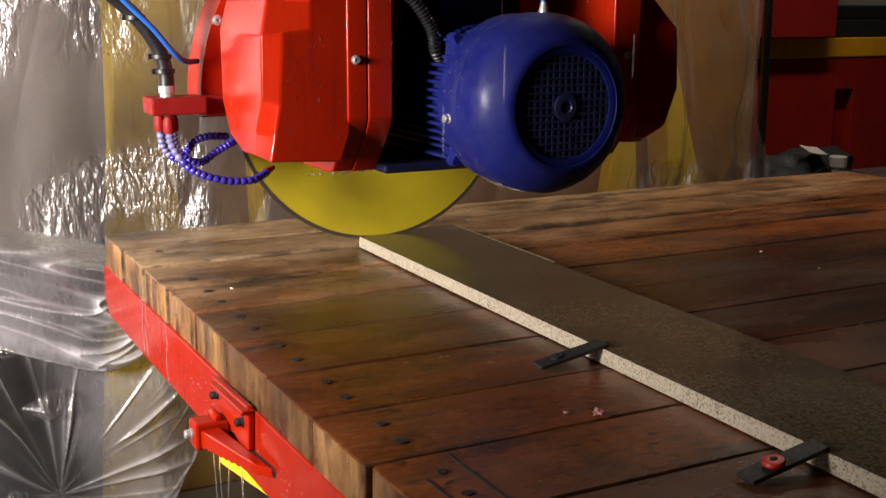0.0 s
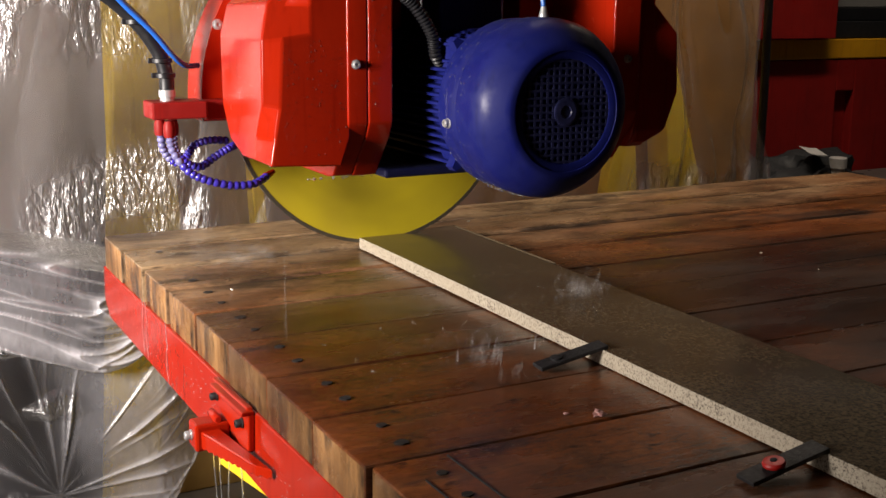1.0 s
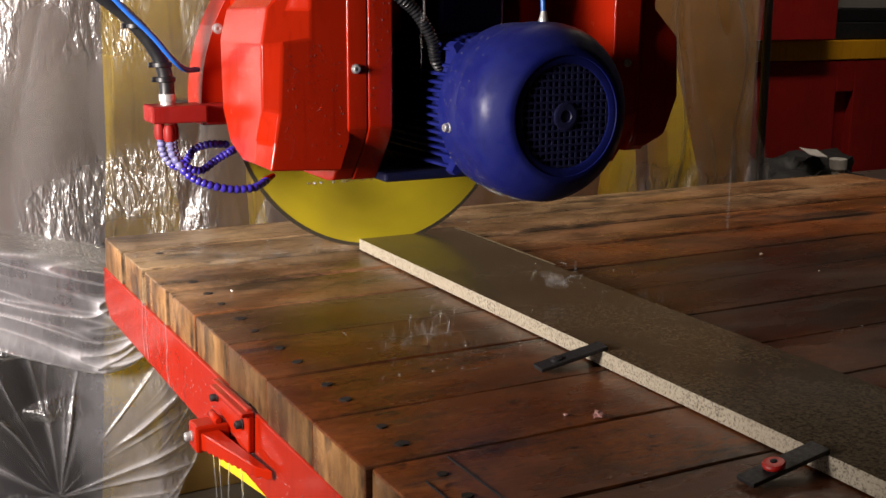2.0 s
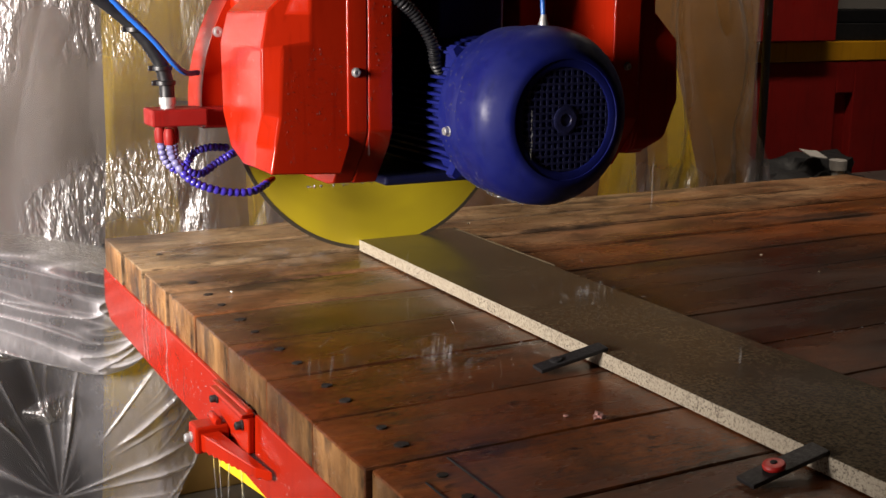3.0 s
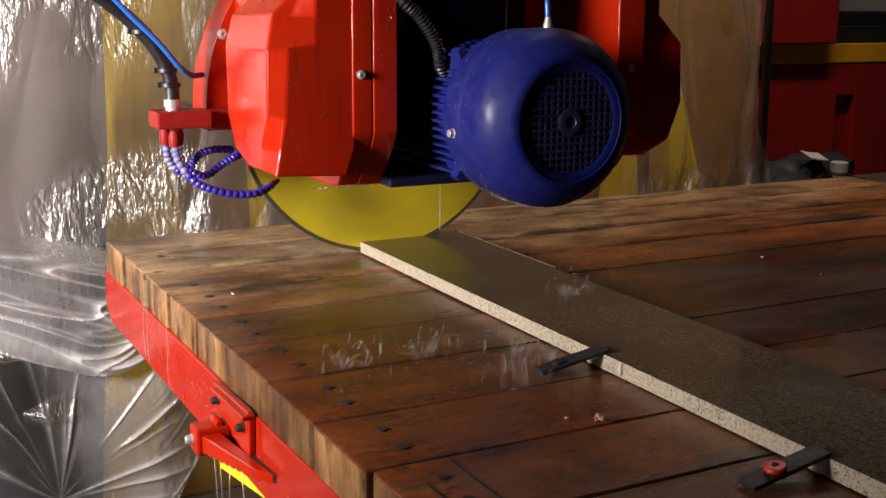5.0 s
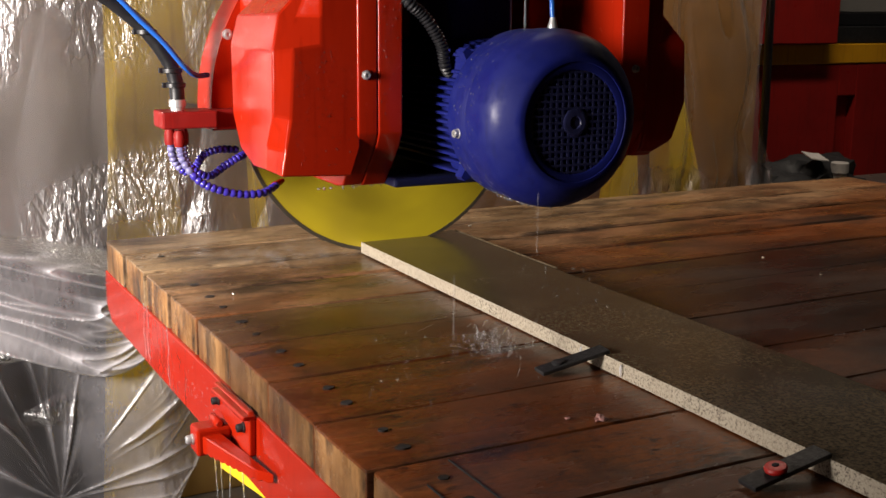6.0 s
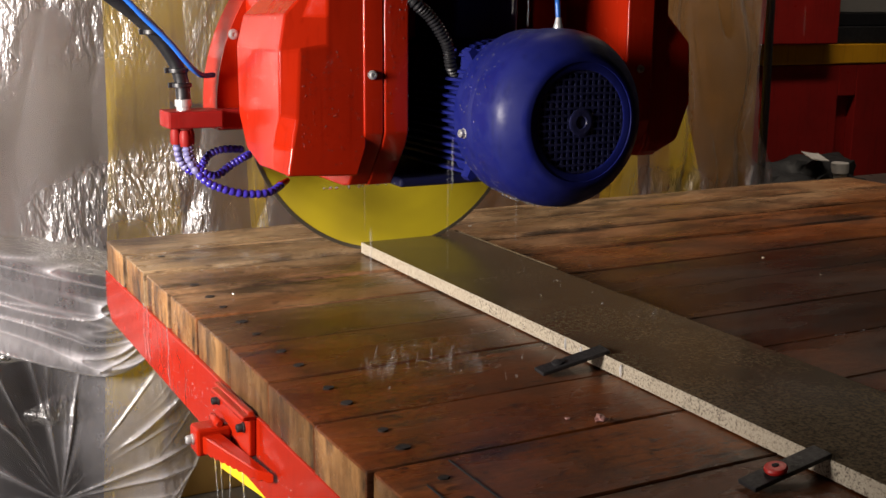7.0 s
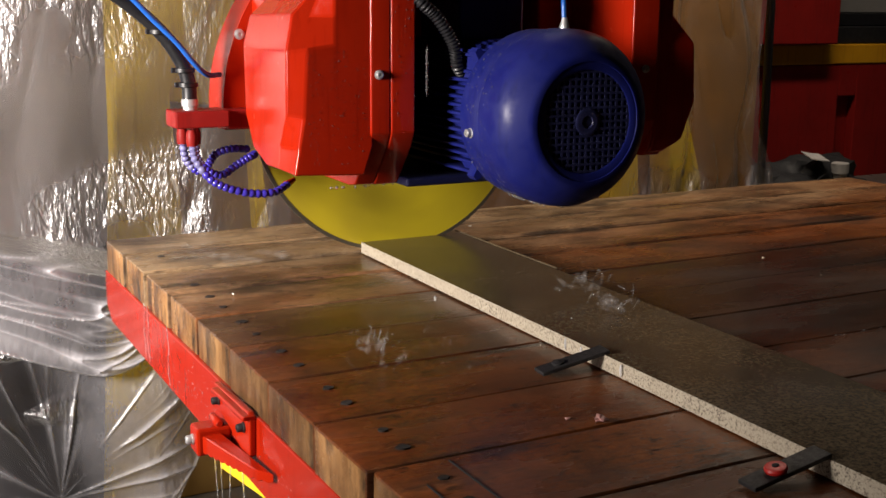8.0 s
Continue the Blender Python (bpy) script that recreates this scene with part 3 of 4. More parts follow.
        part("flange", bm, RED, ob, smooth=True).modifiers.new("even_shading", "WEIGHTED_NORMAL").keep_sharp = False
    for z in (0.352, 0.60):
        bolt(ob, (s(0.205 if flip else 0.243), -0.7155, z), 0.0055, "y", -0.006, STEEL)
    bolt(ob, (s(0.188), -0.64, 0.2135), 0.006, "z", -0.008, STEEL)


def build_saw():
    head = thing("saw_head", "red bridge saw head with blue motor and yellow blade", "bridge saw", (0, 0, TOP))
    housing(head, False)
    housing(head, True)
    bm = bmesh.new()
    box(bm, (0.30, -0.46, 0.225), (0.70, -0.40, 0.85), 0.004)
    part("back_plate", bm, RED, head)
    # blade hood, a shell round the upper blade
    arc = [(AX + 0.338 * math.cos(a), AZ + 0.338 * math.sin(a)) for a in (math.pi * (1.03 - 1.06 * i / 48) for i in range(49))]
    inner = [(AX + 0.318 * math.cos(a), AZ + 0.318 * math.sin(a)) for a in (math.pi * (1.03 - 1.06 * i / 48) for i in range(49))]
    bm = bmesh.new()
    loft(bm, [[(x, -0.371, z), (x, -0.299, z), (u, -0.299, w), (u, -0.371, w)] for (x, z), (u, w) in zip(arc, inner)])
    hood = part("blade_hood", bm, RED, head, "red half-round blade hood")
    for y in (-0.376, -0.299):
        bm = bmesh.new()
        loft(bm, [[(x, yy, z) for x, z in arc] for yy in (y, y + 0.005)])
        part("hood_plate", bm, RED, hood)
    bolt(hood, (0.147, -0.376, 0.400), 0.007, "y", -0.006, STEEL)
    # blade
    bm = bmesh.new()
    lathe(bm, [(0.040, -0.002), (0.2685, -0.002), (0.2685, 0.002), (0.040, 0.002)], 96)
    blade = part("blade", bm, BLADE, head, "large yellow circular diamond blade, wet", True)
    n = 30
    bm = bmesh.new()
    for i in range(n):
        a0, a1 = 2 * math.pi * i / n, 2 * math.pi * (i + 0.96) / n
        rings = []
        for k in range(4):
            a = a0 + (a1 - a0) * k / 3
            rings.append([(r * math.cos(a), y, r * math.sin(a)) for r, y in ((0.2680, -0.0026), (0.2745, -0.0026), (0.2745, 0.0026), (0.2680, 0.0026))])
        loft(bm, rings)
    part("diamond_rim", bm, plain("worn_rim_steel", (0.10, 0.085, 0.06), 0.45, 0.5), blade, "dark segmented cutting rim")
    blade.matrix_local = pose(AX, BLADE_Y, AZ)
    bm = bmesh.new()
    lathe(bm, [(0.03, -0.40), (0.03, -0.30)], 24, (AX, 0, AZ))
    part("spindle", bm, STEEL, head)
    # motor
    motor = new("motor")
    motor.parent = head
    tagged(motor, "glossy blue finned electric motor")
    bm = bmesh.new()
    lathe(bm, [(0.096, -0.40), (0.096, -0.80)], 40, (MX, 0, MZ))
    part("barrel", bm, BLUE, motor, smooth=True)
    for turn in (0, 90, 180):
        for k in range(-7, 8):
            o = k * 0.0122
            tip = 0.074 + 0.032 * (1 - abs(o / 0.0862) ** 2.6) + (0.018 if abs(k) == 7 else 0)
            bm = bmesh.new()
            loft(bm, [[(x, y, o + w) for w in (-q, q)][::1] + [(x, yb, o + w) for w in (q, -q)] for x, q, y, yb in ((0.05, 0.0034, -0.755, -0.43), (tip - 0.003, 0.0028, -0.755, -0.43), (tip, 0.0018, -0.752, -0.433))])
            part("fin", bm, BLUE, motor).matrix_local = pose(MX, 0, MZ, 0, 180 + turn, 0)
    bm = bmesh.new()
    lathe(bm, [(0.112, -0.762), (0.121, -0.764), (0.1235, -0.772), (0.1235, -0.818), (0.1225, -0.8195), (0.1225, -0.8225), (0.1258, -0.824), (0.1258, -0.858), (0.1240, -0.871), (0.1185, -0.884),
               (0.1090, -0.8965), (0.0965, -0.9075), (0.0925, -0.9105), (0.088, MY), (0.083, MY), (0.081, MY + 0.006), (0.081, MY + 0.03), (0.1, MY + 0.035), (0.1, -0.775)], 64, (MX, 0, MZ))
    cowl = part("fan_cowl", bm, BLUE, motor, "rounded blue fan cowl", True)
    bm = bmesh.new()
    lathe(bm, [(0.0715, MY + 0.008), (0.0715, MY + 0.0022), (0.0735, MY + 0.0012), (0.0835, MY + 0.0012), (0.0835, MY + 0.008)], 64, (MX, 0, MZ))
    part("grille_rim", bm, BLUE, motor, "flat blue rim round the fan grille", True)
    bm = bmesh.new()
    pitch, r = 0.0098, 0.073
    for i in range(-7, 8):
        o = i * pitch
        half = math.sqrt(max(r * r - o * o, 0))
        box(bm, (MX + o - 0.0017, MY + 0.0035, MZ - half), (MX + o + 0.0017, MY + 0.0065, MZ + half))
        box(bm, (MX - half, MY + 0.0029, MZ + o - 0.0015), (MX + half, MY + 0.0058, MZ + o + 0.0015))
    lathe(bm, [(0.019, MY + 0.0075), (0.019, MY + 0.0020), (0.016, MY + 0.0016), (0.009, MY + 0.0016), (0.008, MY + 0.0030)], 28, (MX, 0, MZ))
    part("grille", bm, GRIME, motor, "square mesh blue fan grille")
    bm = bmesh.new()
    lathe(bm, [(0.0745, MY + 0.022), (0.0745, MY + 0.028), (0.02, MY + 0.028)], 40, (MX, 0, MZ))
    part("fan_disc", bm, plain("grimy_fan", (0.045, 0.036, 0.026), 0.5, 0, 0.6, 40), motor, "grimy brown fan behind the grille")
    for a in (10, 190, 280):
        bolt(cowl, (MX + 0.1225 * math.cos(radians(a)), -0.797, MZ + 0.1225 * math.sin(radians(a))), 0.006, "x" if a in (10, 190) else "z", -0.009 if a in (190, 280) else 0.009, STEEL)
    # foot plate in a darker motor blue, its shade put into the colour
    bm = bmesh.new()
    box(bm, (MX - 0.17, -0.69, MZ - 0.112), (MX + 0.13, -0.42, MZ - 0.098), 0.004)
    part("foot_plate", bm, plain("shaded_blue_enamel", (0.006, 0.008, 0.05), 0.5), motor)
    # cast lugs at the cowl end
    for a in (45, 135, 225, 315):
        bm = bmesh.new()
        loft(bm, [[(0.10, y, -0.014), (0.132, y, -0.004), (0.132, y, 0.004), (0.10, y, 0.014)] for y in (-0.762, -0.742)])
        loft(bm, [[(0.10, -0.742, -0.006), (0.10, -0.742, 0.006), (0.13, -0.742, 0.002), (0.13, -0.742, -0.002)], [(0.10, -0.68, -0.003), (0.10, -0.68, 0.003), (0.104, -0.68, 0.002), (0.104, -0.68, -0.002)]])
        part("lug", bm, BLUE, motor).matrix_local = pose(MX, 0, MZ, 0, -a, 0)
    bm = bmesh.new()
    box(bm, (MX - 0.055, -0.64, MZ + 0.1), (MX + 0.06, -0.50, MZ + 0.19), 0.006)
    part("terminal_box", bm, BLUE, motor)
    # cable with a gland into the cowl, and the ribbed conduit
    bm = bmesh.new()
    lathe(bm, [(0.007, 0.118), (0.0075, 0.126), (0.006, 0.131), (0.004, 0.14)], 14, (MX + 0.03, -0.80, MZ), "z")
    part("grease_nipple", bm, STEEL, motor, smooth=True)
    bm = bmesh.new()
    tube(bm, curve([(MX + 0.03, -0.80, MZ + 0.135), (MX + 0.033, -0.79, MZ + 0.18), (MX + 0.06, -0.74, MZ + 0.26), (MX + 0.07, -0.6, MZ + 0.4)], 24), 0.004)
    part("thin_cable", bm, HOSE_BLUE, motor, "thin blue cable", True)
    for x0, x1 in ((0.560, 0.530), (0.575, 0.60)):
        bm = bmesh.new()
        tube(bm, curve([(x0, -0.52, 0.40), (x0 + 0.01, -0.53, 0.45), (x1, -0.52, 0.52), (x1, -0.49, 0.66)], 20), 0.0055, 10)
        part("motor_cable", bm, BLACK, head, "black motor cable", True)
    pts = curve([(0.392, -0.700, 0.345), (0.370, -0.716, 0.362), (0.362, -0.720, 0.390), (0.348, -0.720, 0.4145), (0.329, -0.718, 0.438), (0.307, -0.715, 0.456), (0.29, -0.69, 0.49), (0.285, -0.60, 0.56)], 150)
    bm = bmesh.new()
    tube(bm, pts, 0.009, 12, [0.0095 if i % 4 < 2 else 0.0075 for i in range(len(pts))])
    part("ribbed_conduit", bm, BLACK, head, "black ribbed cable conduit", True)
    # water feed: arm, manifold block, hose, coloured segmented nozzles
    by = -0.40
    bm = bmesh.new()
    box(bm, (0.112, by - 0.012, 0.249), (0.175, by + 0.024, 0.281), 0.003)
    arm = part("feed_arm", bm, RED_DULL, head)
    bm = bmesh.new()
    box(bm, (0.022, by - 0.032, 0.255), (0.110, by + 0.03, 0.282), 0.003)
    block = part("manifold", bm, RED_DULL, head, "red water manifold block")
    bm = bmesh.new()
    lathe(bm, [(0.011, 0.277), (0.011, 0.287), (0.013, 0.288), (0.013, 0.299), (0.011, 0.30)], 18, (0.054, by, 0), "z")
    part("hose_tail", bm, STEEL, block, "bright hose clip", True)
    bm = bmesh.new()
    tube(bm, curve([(0.054, by, 0.288), (0.053, by, 0.325), (0.040, by, 0.365), (0.005, by, 0.412), (-0.05, by, 0.458), (-0.13, by, 0.51), (-0.2, by, 0.6)], 50), 0.0118, 14)
    part("feed_hose", bm, BLACK, head, "thick black rubber water hose", True)
    bm = bmesh.new()
    tube(bm, curve([(0.112, -0.375, 0.335), (0.085, by, 0.337), (0.06, by - 0.017, 0.355), (0.03, by - 0.022, 0.390), (-0.005, by - 0.02, 0.425), (-0.04, by - 0.018, 0.462), (-0.1, by - 0.018, 0.515), (-0.17, by, 0.6)], 50), 0.0045, 10)
    part("air_tube", bm, HOSE_BLUE, head, "thin blue tube tied along the hose", True)
    for p in ((0.0475, 0.345), (0.052, 0.322), (0.010, 0.405)):
        bm = bmesh.new()
        lathe(bm, [(0.014, -0.004), (0.0165, -0.003), (0.0165, 0.003), (0.014, 0.004)], 16, (p[0], by, p[1]), "z")
        box(bm, (p[0] - 0.021, by - 0.004, p[1] - 0.004), (p[0] - 0.013, by + 0.004, p[1] + 0.004), 0.001)
        part("cable_tie", bm, BLACK, head, smooth=True)
    runs = [[(0.050, by - 0.02, 0.232), (0.052, by - 0.03, 0.205), (0.072, by - 0.04, 0.174), (0.10, by - 0.045, 0.158), (0.14, by - 0.045, 0.147), (0.18, by - 0.04, 0.146), (0.214, by - 0.01, 0.153)],
            [(0.062, by + 0.004, 0.232), (0.063, by, 0.205), (0.075, by - 0.01, 0.185), (0.10, by - 0.01, 0.175), (0.128, by, 0.188), (0.150, by, 0.200), (0.165, by + 0.01, 0.204)],
            [(0.044, by + 0.015, 0.232), (0.050, by + 0.02, 0.20), (0.068, by + 0.02, 0.180), (0.085, by + 0.02, 0.187), (0.10, by + 0.02, 0.206), (0.125, by + 0.02, 0.213), (0.16, by + 0.03, 0.210)]]
    for run in runs:
        at = run[0]
        bm = bmesh.new()
        lathe(bm, [(0.0085, 0.226), (0.0095, 0.232), (0.0095, 0.244), (0.007, 0.252)], 12, (at[0], at[1], 0), "z")
        part("valve", bm, RED_DULL, block, "red nozzle valve", True)
        pts = curve(run, 154)
        rad = [0.0050 + 0.0020 * abs(math.sin(i * math.pi / 7)) for i in range(len(pts))]
        for name, i0, i1, mat, text in (("scaled_pipe", 0, 43, PALE, "limescaled upper links of the coolant pipe"), ("segmented_pipe", 42, len(pts), VIOLET, "violet plastic ball-joint coolant pipe")):
            bm = bmesh.new()
            tube(bm, pts[i0:i1], 0.006, 10, rad[i0:i1])
            part(name, bm, mat, block, text, True)
    bm = bmesh.new()
    tube(bm, [(0.208, by - 0.015, 0.152), (0.216, by - 0.008, 0.154), (0.228, by, 0.158)], 0.006, 10, [0.007, 0.006, 0.004])
    part("nozzle", bm, RED, block, "red nozzle tip", True)
    return head, blade


# ---- behind the table ----
def ridge(x, z, seed, power=2.5):
    """Sharp-crested fold noise, 0 to 1."""
    return (1 - min(1, 1.4 * abs(noise.noise((x, z, seed))))) ** power


def smooth(u):
    u = max(0.0, min(1.0, u))
    return u * u * (3 - 2 * u)


def build_film():
    """The clear plastic sheet hung behind the table: crinkled above, swagged to the table's edge, gathered to a knot below."""
    xs = [-0.75 + 0.03 * i for i in range(15)] + [-0.30 + 0.0022 * i for i in range(341)] + [0.452 + 0.0075 * i for i in range(189)]
    hs = [-0.76 + 0.02 * j for j in range(4)] + [-0.68 + 0.0022 * j for j in range(523)] + [0.475 + 0.02 * j for j in range(27)]
    verts, milk, fold, crinkle = [], [], [], []
    for h in hs:
        for x in xs:
            wob = noise.noise((x * 2.1, h * 2.1, 31))
            side = smooth((0.30 - x) / 0.25)
            # how much each way of hanging rules here
            hem = -0.27 - 0.45 * (x + 0.10) + 4.0 * max(0.0, x + 0.04) ** 2
            swag = smooth((0.0 - h - 0.30 * (x + 0.17)) / 0.05) * side
            low = smooth((hem - h) / 0.02) * side
            swag *= 1 - low
            hang = 1 - max(swag, low)
            # straight hang: shallow upright pleats, and bands of crinkle
            a = 0.03 * noise.noise((x * 3.0 + 0.3 * wob, h * 0.6, 0)) + 0.010 * ridge(x * 5 + wob, h * 0.8, 4)
            east = smooth((x - 1.3) / 0.3)
            pleat = ridge(x * 5.0 + 0.5 * wob, h * 0.5 + x, 54, 6)
            a += east * (0.030 * pleat + 0.012 * ridge(x * 13 + wob, h * 1.6, 56, 4))
            patch = noise.noise((x * 6, h * 4, 64))
            upper = smooth((h - 0.25 + 0.08 * patch) / 0.12) * (0.22 + 0.78 * smooth((0.18 - x) / 0.10)) * smooth((0.62 - x) / 0.3)
            band = smooth((0.15 - h + 0.10 * patch) / 0.08) * smooth((x + 0.15 + 0.25 * (0.12 - h)) / 0.14) * (0.12 + 0.88 * smooth((0.30 - x) / 0.06)) * (0.65 + 0.35 * smooth((0.17 - x) / 0.06)) * smooth((1.2 - x) / 0.5)
            crush = max(upper * 0.8, band, 0.7 * east * smooth((0.07 - h) / 0.05)) * hang
            crush *= smooth(0.82 + 1.9 * noise.noise((x * 8, h * 8, 62)))
            a += crush * (0.007 * ridge(x * 18 + wob * 2, h * 8 - x * 5, 33, 3) + 0.0035 * ridge(x * 44 + h * 11, h * 20 + x * 9, 35, 3))
            # swags: long sagging folds with thin crests, drawn towards the table's corner
            lean = 0.28 + 0.55 * min(0.4, max(0.0, -h))
            s = h + lean * (x + 0.17) - 4.0 * max(0.0, x + 0.04) ** 2 * smooth((-0.10 - h) / 0.15) + 0.008 * wob
            c1, c2, c3 = ridge(x * 1.6, s * 10, 17, 26), ridge(x * 2.6 + 9, s * 17, 21, 26), ridge(x * 4.0 + 4, s * 34 + x * 2, 23, 14)
            m = 0.03 * noise.noise((x * 1.4, s * 5, 16)) + 0.010 * c1 + 0.007 * c2 + 0.003 * c3
            # gathered below: folds fanning out from a knot
            dx, dz = x + 0.095, h + 0.585
            ang, rad = math.atan2(dz, dx), math.hypot(dx, dz)
            bend = ang + 0.04 * noise.noise((x * 5, h * 5, 81))
            part_way = smooth(0.75 + 1.6 * noise.noise((ang * 3, rad * 5, 83)))
            f1, f2 = part_way * ridge(bend * 1.7 + 0.6, rad * 0.7, 27, 26), part_way * ridge(bend * 3.1, rad * 0.9, 29, 26)
            g = 0.05 * noise.noise((x * 4, h * 5, 26)) + 0.014 * f1 + 0.006 * f2
            fan = smooth((x + 0.07 + 0.3 * (h + 0.58)) / 0.12)
            tuft = smooth(1.8 * noise.noise((x * 9 + h * 5, h * 14, 71)) - 0.35) * (1 - fan) * low
            g += tuft * 0.02 * ridge(x * 12 + h * 9, h * 22, 73, 3)
            roll = low * math.exp(-((h - hem + 0.008) / 0.006) ** 2)
            y = 0.20 + a * hang - m * swag - g * low * min(1.0, rad * 5) - 0.10 * swag - 0.055 * low - 0.02 * roll
            y -= 0.04 * side * noise.noise((x * 3, h * 1.2, 7))
            flare = east * (0.025 * noise.noise((h * 2.4, 3, 1)) + 0.055 * smooth((0.13 - h) / 0.16)) * smooth((x - 1.55) / 0.3)
            verts.append((x + flare, max(y, 0.035), TOP + h))
            milk.append((0.05 + 0.04 * smooth((0.14 - x) / 0.06)) * hang * (1 - east) + 0.08 * east * hang + 0.07 * crush + 0.05 * east * pleat + swag * 0.21 + low * (0.02 + 0.22 * fan) + 0.45 * roll + 0.14 * swag * math.exp(-((h - hem - 0.02) / 0.025) ** 2))
            fold.append(min(1.0, swag * (1.0 * c1 + 0.85 * c2 + 0.45 * c3) + low * (0.7 * f1 + 0.5 * f2) * (0.5 + 0.5 * fan) + east * 0.35 * pleat))
            crinkle.append(min(1.0, crush + 0.10 * swag + 0.9 * tuft + 0.05))
    nx = len(xs)
    faces = []
    for j in range(len(hs) - 1):
        for i in range(nx - 1):
            # the lower corner is drawn away under the table
            if hs[j] < -0.36 and xs[i] > 0.219 + 0.617 * (hs[j] + 0.542) + 0.012 * noise.noise((hs[j] * 14, 5, 2)):
                continue
            if xs[i] > 1.872:
                continue
            q = j * nx + i
            faces.append((q, q + 1, q + nx + 1, q + nx))
    me = bpy.data.meshes.new("plastic_sheet")
    me.from_pydata(verts, [], faces)
    for name, values in (("milk", milk), ("fold", fold), ("crinkle", crinkle)):
        me.attributes.new(name, "FLOAT", "POINT").data.foreach_set("value", values)
    me.materials.append(FILM)
    me.polygons.foreach_set("use_smooth", [True] * len(faces))
    tagged(new("plastic_sheet", me), "creased clear polythene splash sheet hung behind the table", "plastic sheet")


def slant(bm, y0, y1, quad):
    loft(bm, [[(x, y, TOP + z) for x, z in quad] for y in (y0, y1)])


def build_frame():
    """The yellow machine frame with a brown back sheet, seen through the plastic."""
    rig = thing("machine_frame", "yellow steel machine frame with brown back sheet", "machine frame")
    for name, quad, y0, y1, mat in (
            ("post", [(0.06, -TOP), (0.17, -TOP), (0.268, -0.075), (0.248, 0.236), (0.36, 0.46), (0.36, 0.9), (0.13, 0.9), (0.12, 0.1)], 0.45, 0.55, YELLOW),
            ("rib", [(0.46, -0.3), (0.50, -0.3), (0.465, 0.15), (0.44, 0.15)], 0.45, 0.50, YELLOW),
            ("rib", [(1.50, -0.2), (1.635, -0.2), (1.60, 0.2), (1.56, 0.2)], 0.45, 0.50, YELLOW),
            ("post", [(1.815, -TOP), (1.90, -TOP), (1.858, -0.067), (1.735, 0.32), (1.70, 0.32)], 0.45, 0.55, YELLOW),
            ("top_plate", [(0.25, 0.22), (0.80, 0.16), (0.80, 0.9), (0.25, 0.9)], 0.47, 0.50, YELLOW),
            # one back sheet in two tones, the left lightened for the light there
            ("back_sheet", [(0.2, -TOP), (0.95, -TOP), (0.95, 0.9), (0.2, 0.9)], 0.555, 0.575, SHEET_LIT),
            ("back_sheet", [(0.952, -TOP), (2.16, -TOP), (2.16, 0.9), (0.952, 0.9)], 0.56, 0.58, BROWN)):
        bm = bmesh.new()
        slant(bm, y0, y1, quad)
        bevel(bm, 0.006, 2)
        part(name, bm, mat, rig)
    board = thing("grey_partition", "pale grey partition, its dark lower board standing in for shadow", "partition")
    # dark lower board stands in for the shadowed void behind the sheet
    for name, z0, z1, mat in (("upper_board", -0.16, 1.0, PALEBOARD), ("dark_backing", -TOP, -0.162, VOID_SHADE)):
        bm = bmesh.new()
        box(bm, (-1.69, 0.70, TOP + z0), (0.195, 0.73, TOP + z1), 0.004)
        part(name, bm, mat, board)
    pole = thing("dark_pole", "thin black upright pole beside the plastic sheet", "pole")
    bm = bmesh.new()
    tube(bm, [(1.925, 0.27, 0), (1.925, 0.27, 1.0), (1.90, 0.27, 2.3)], 0.012, 12)
    part("tube", bm, BLACK, pole)


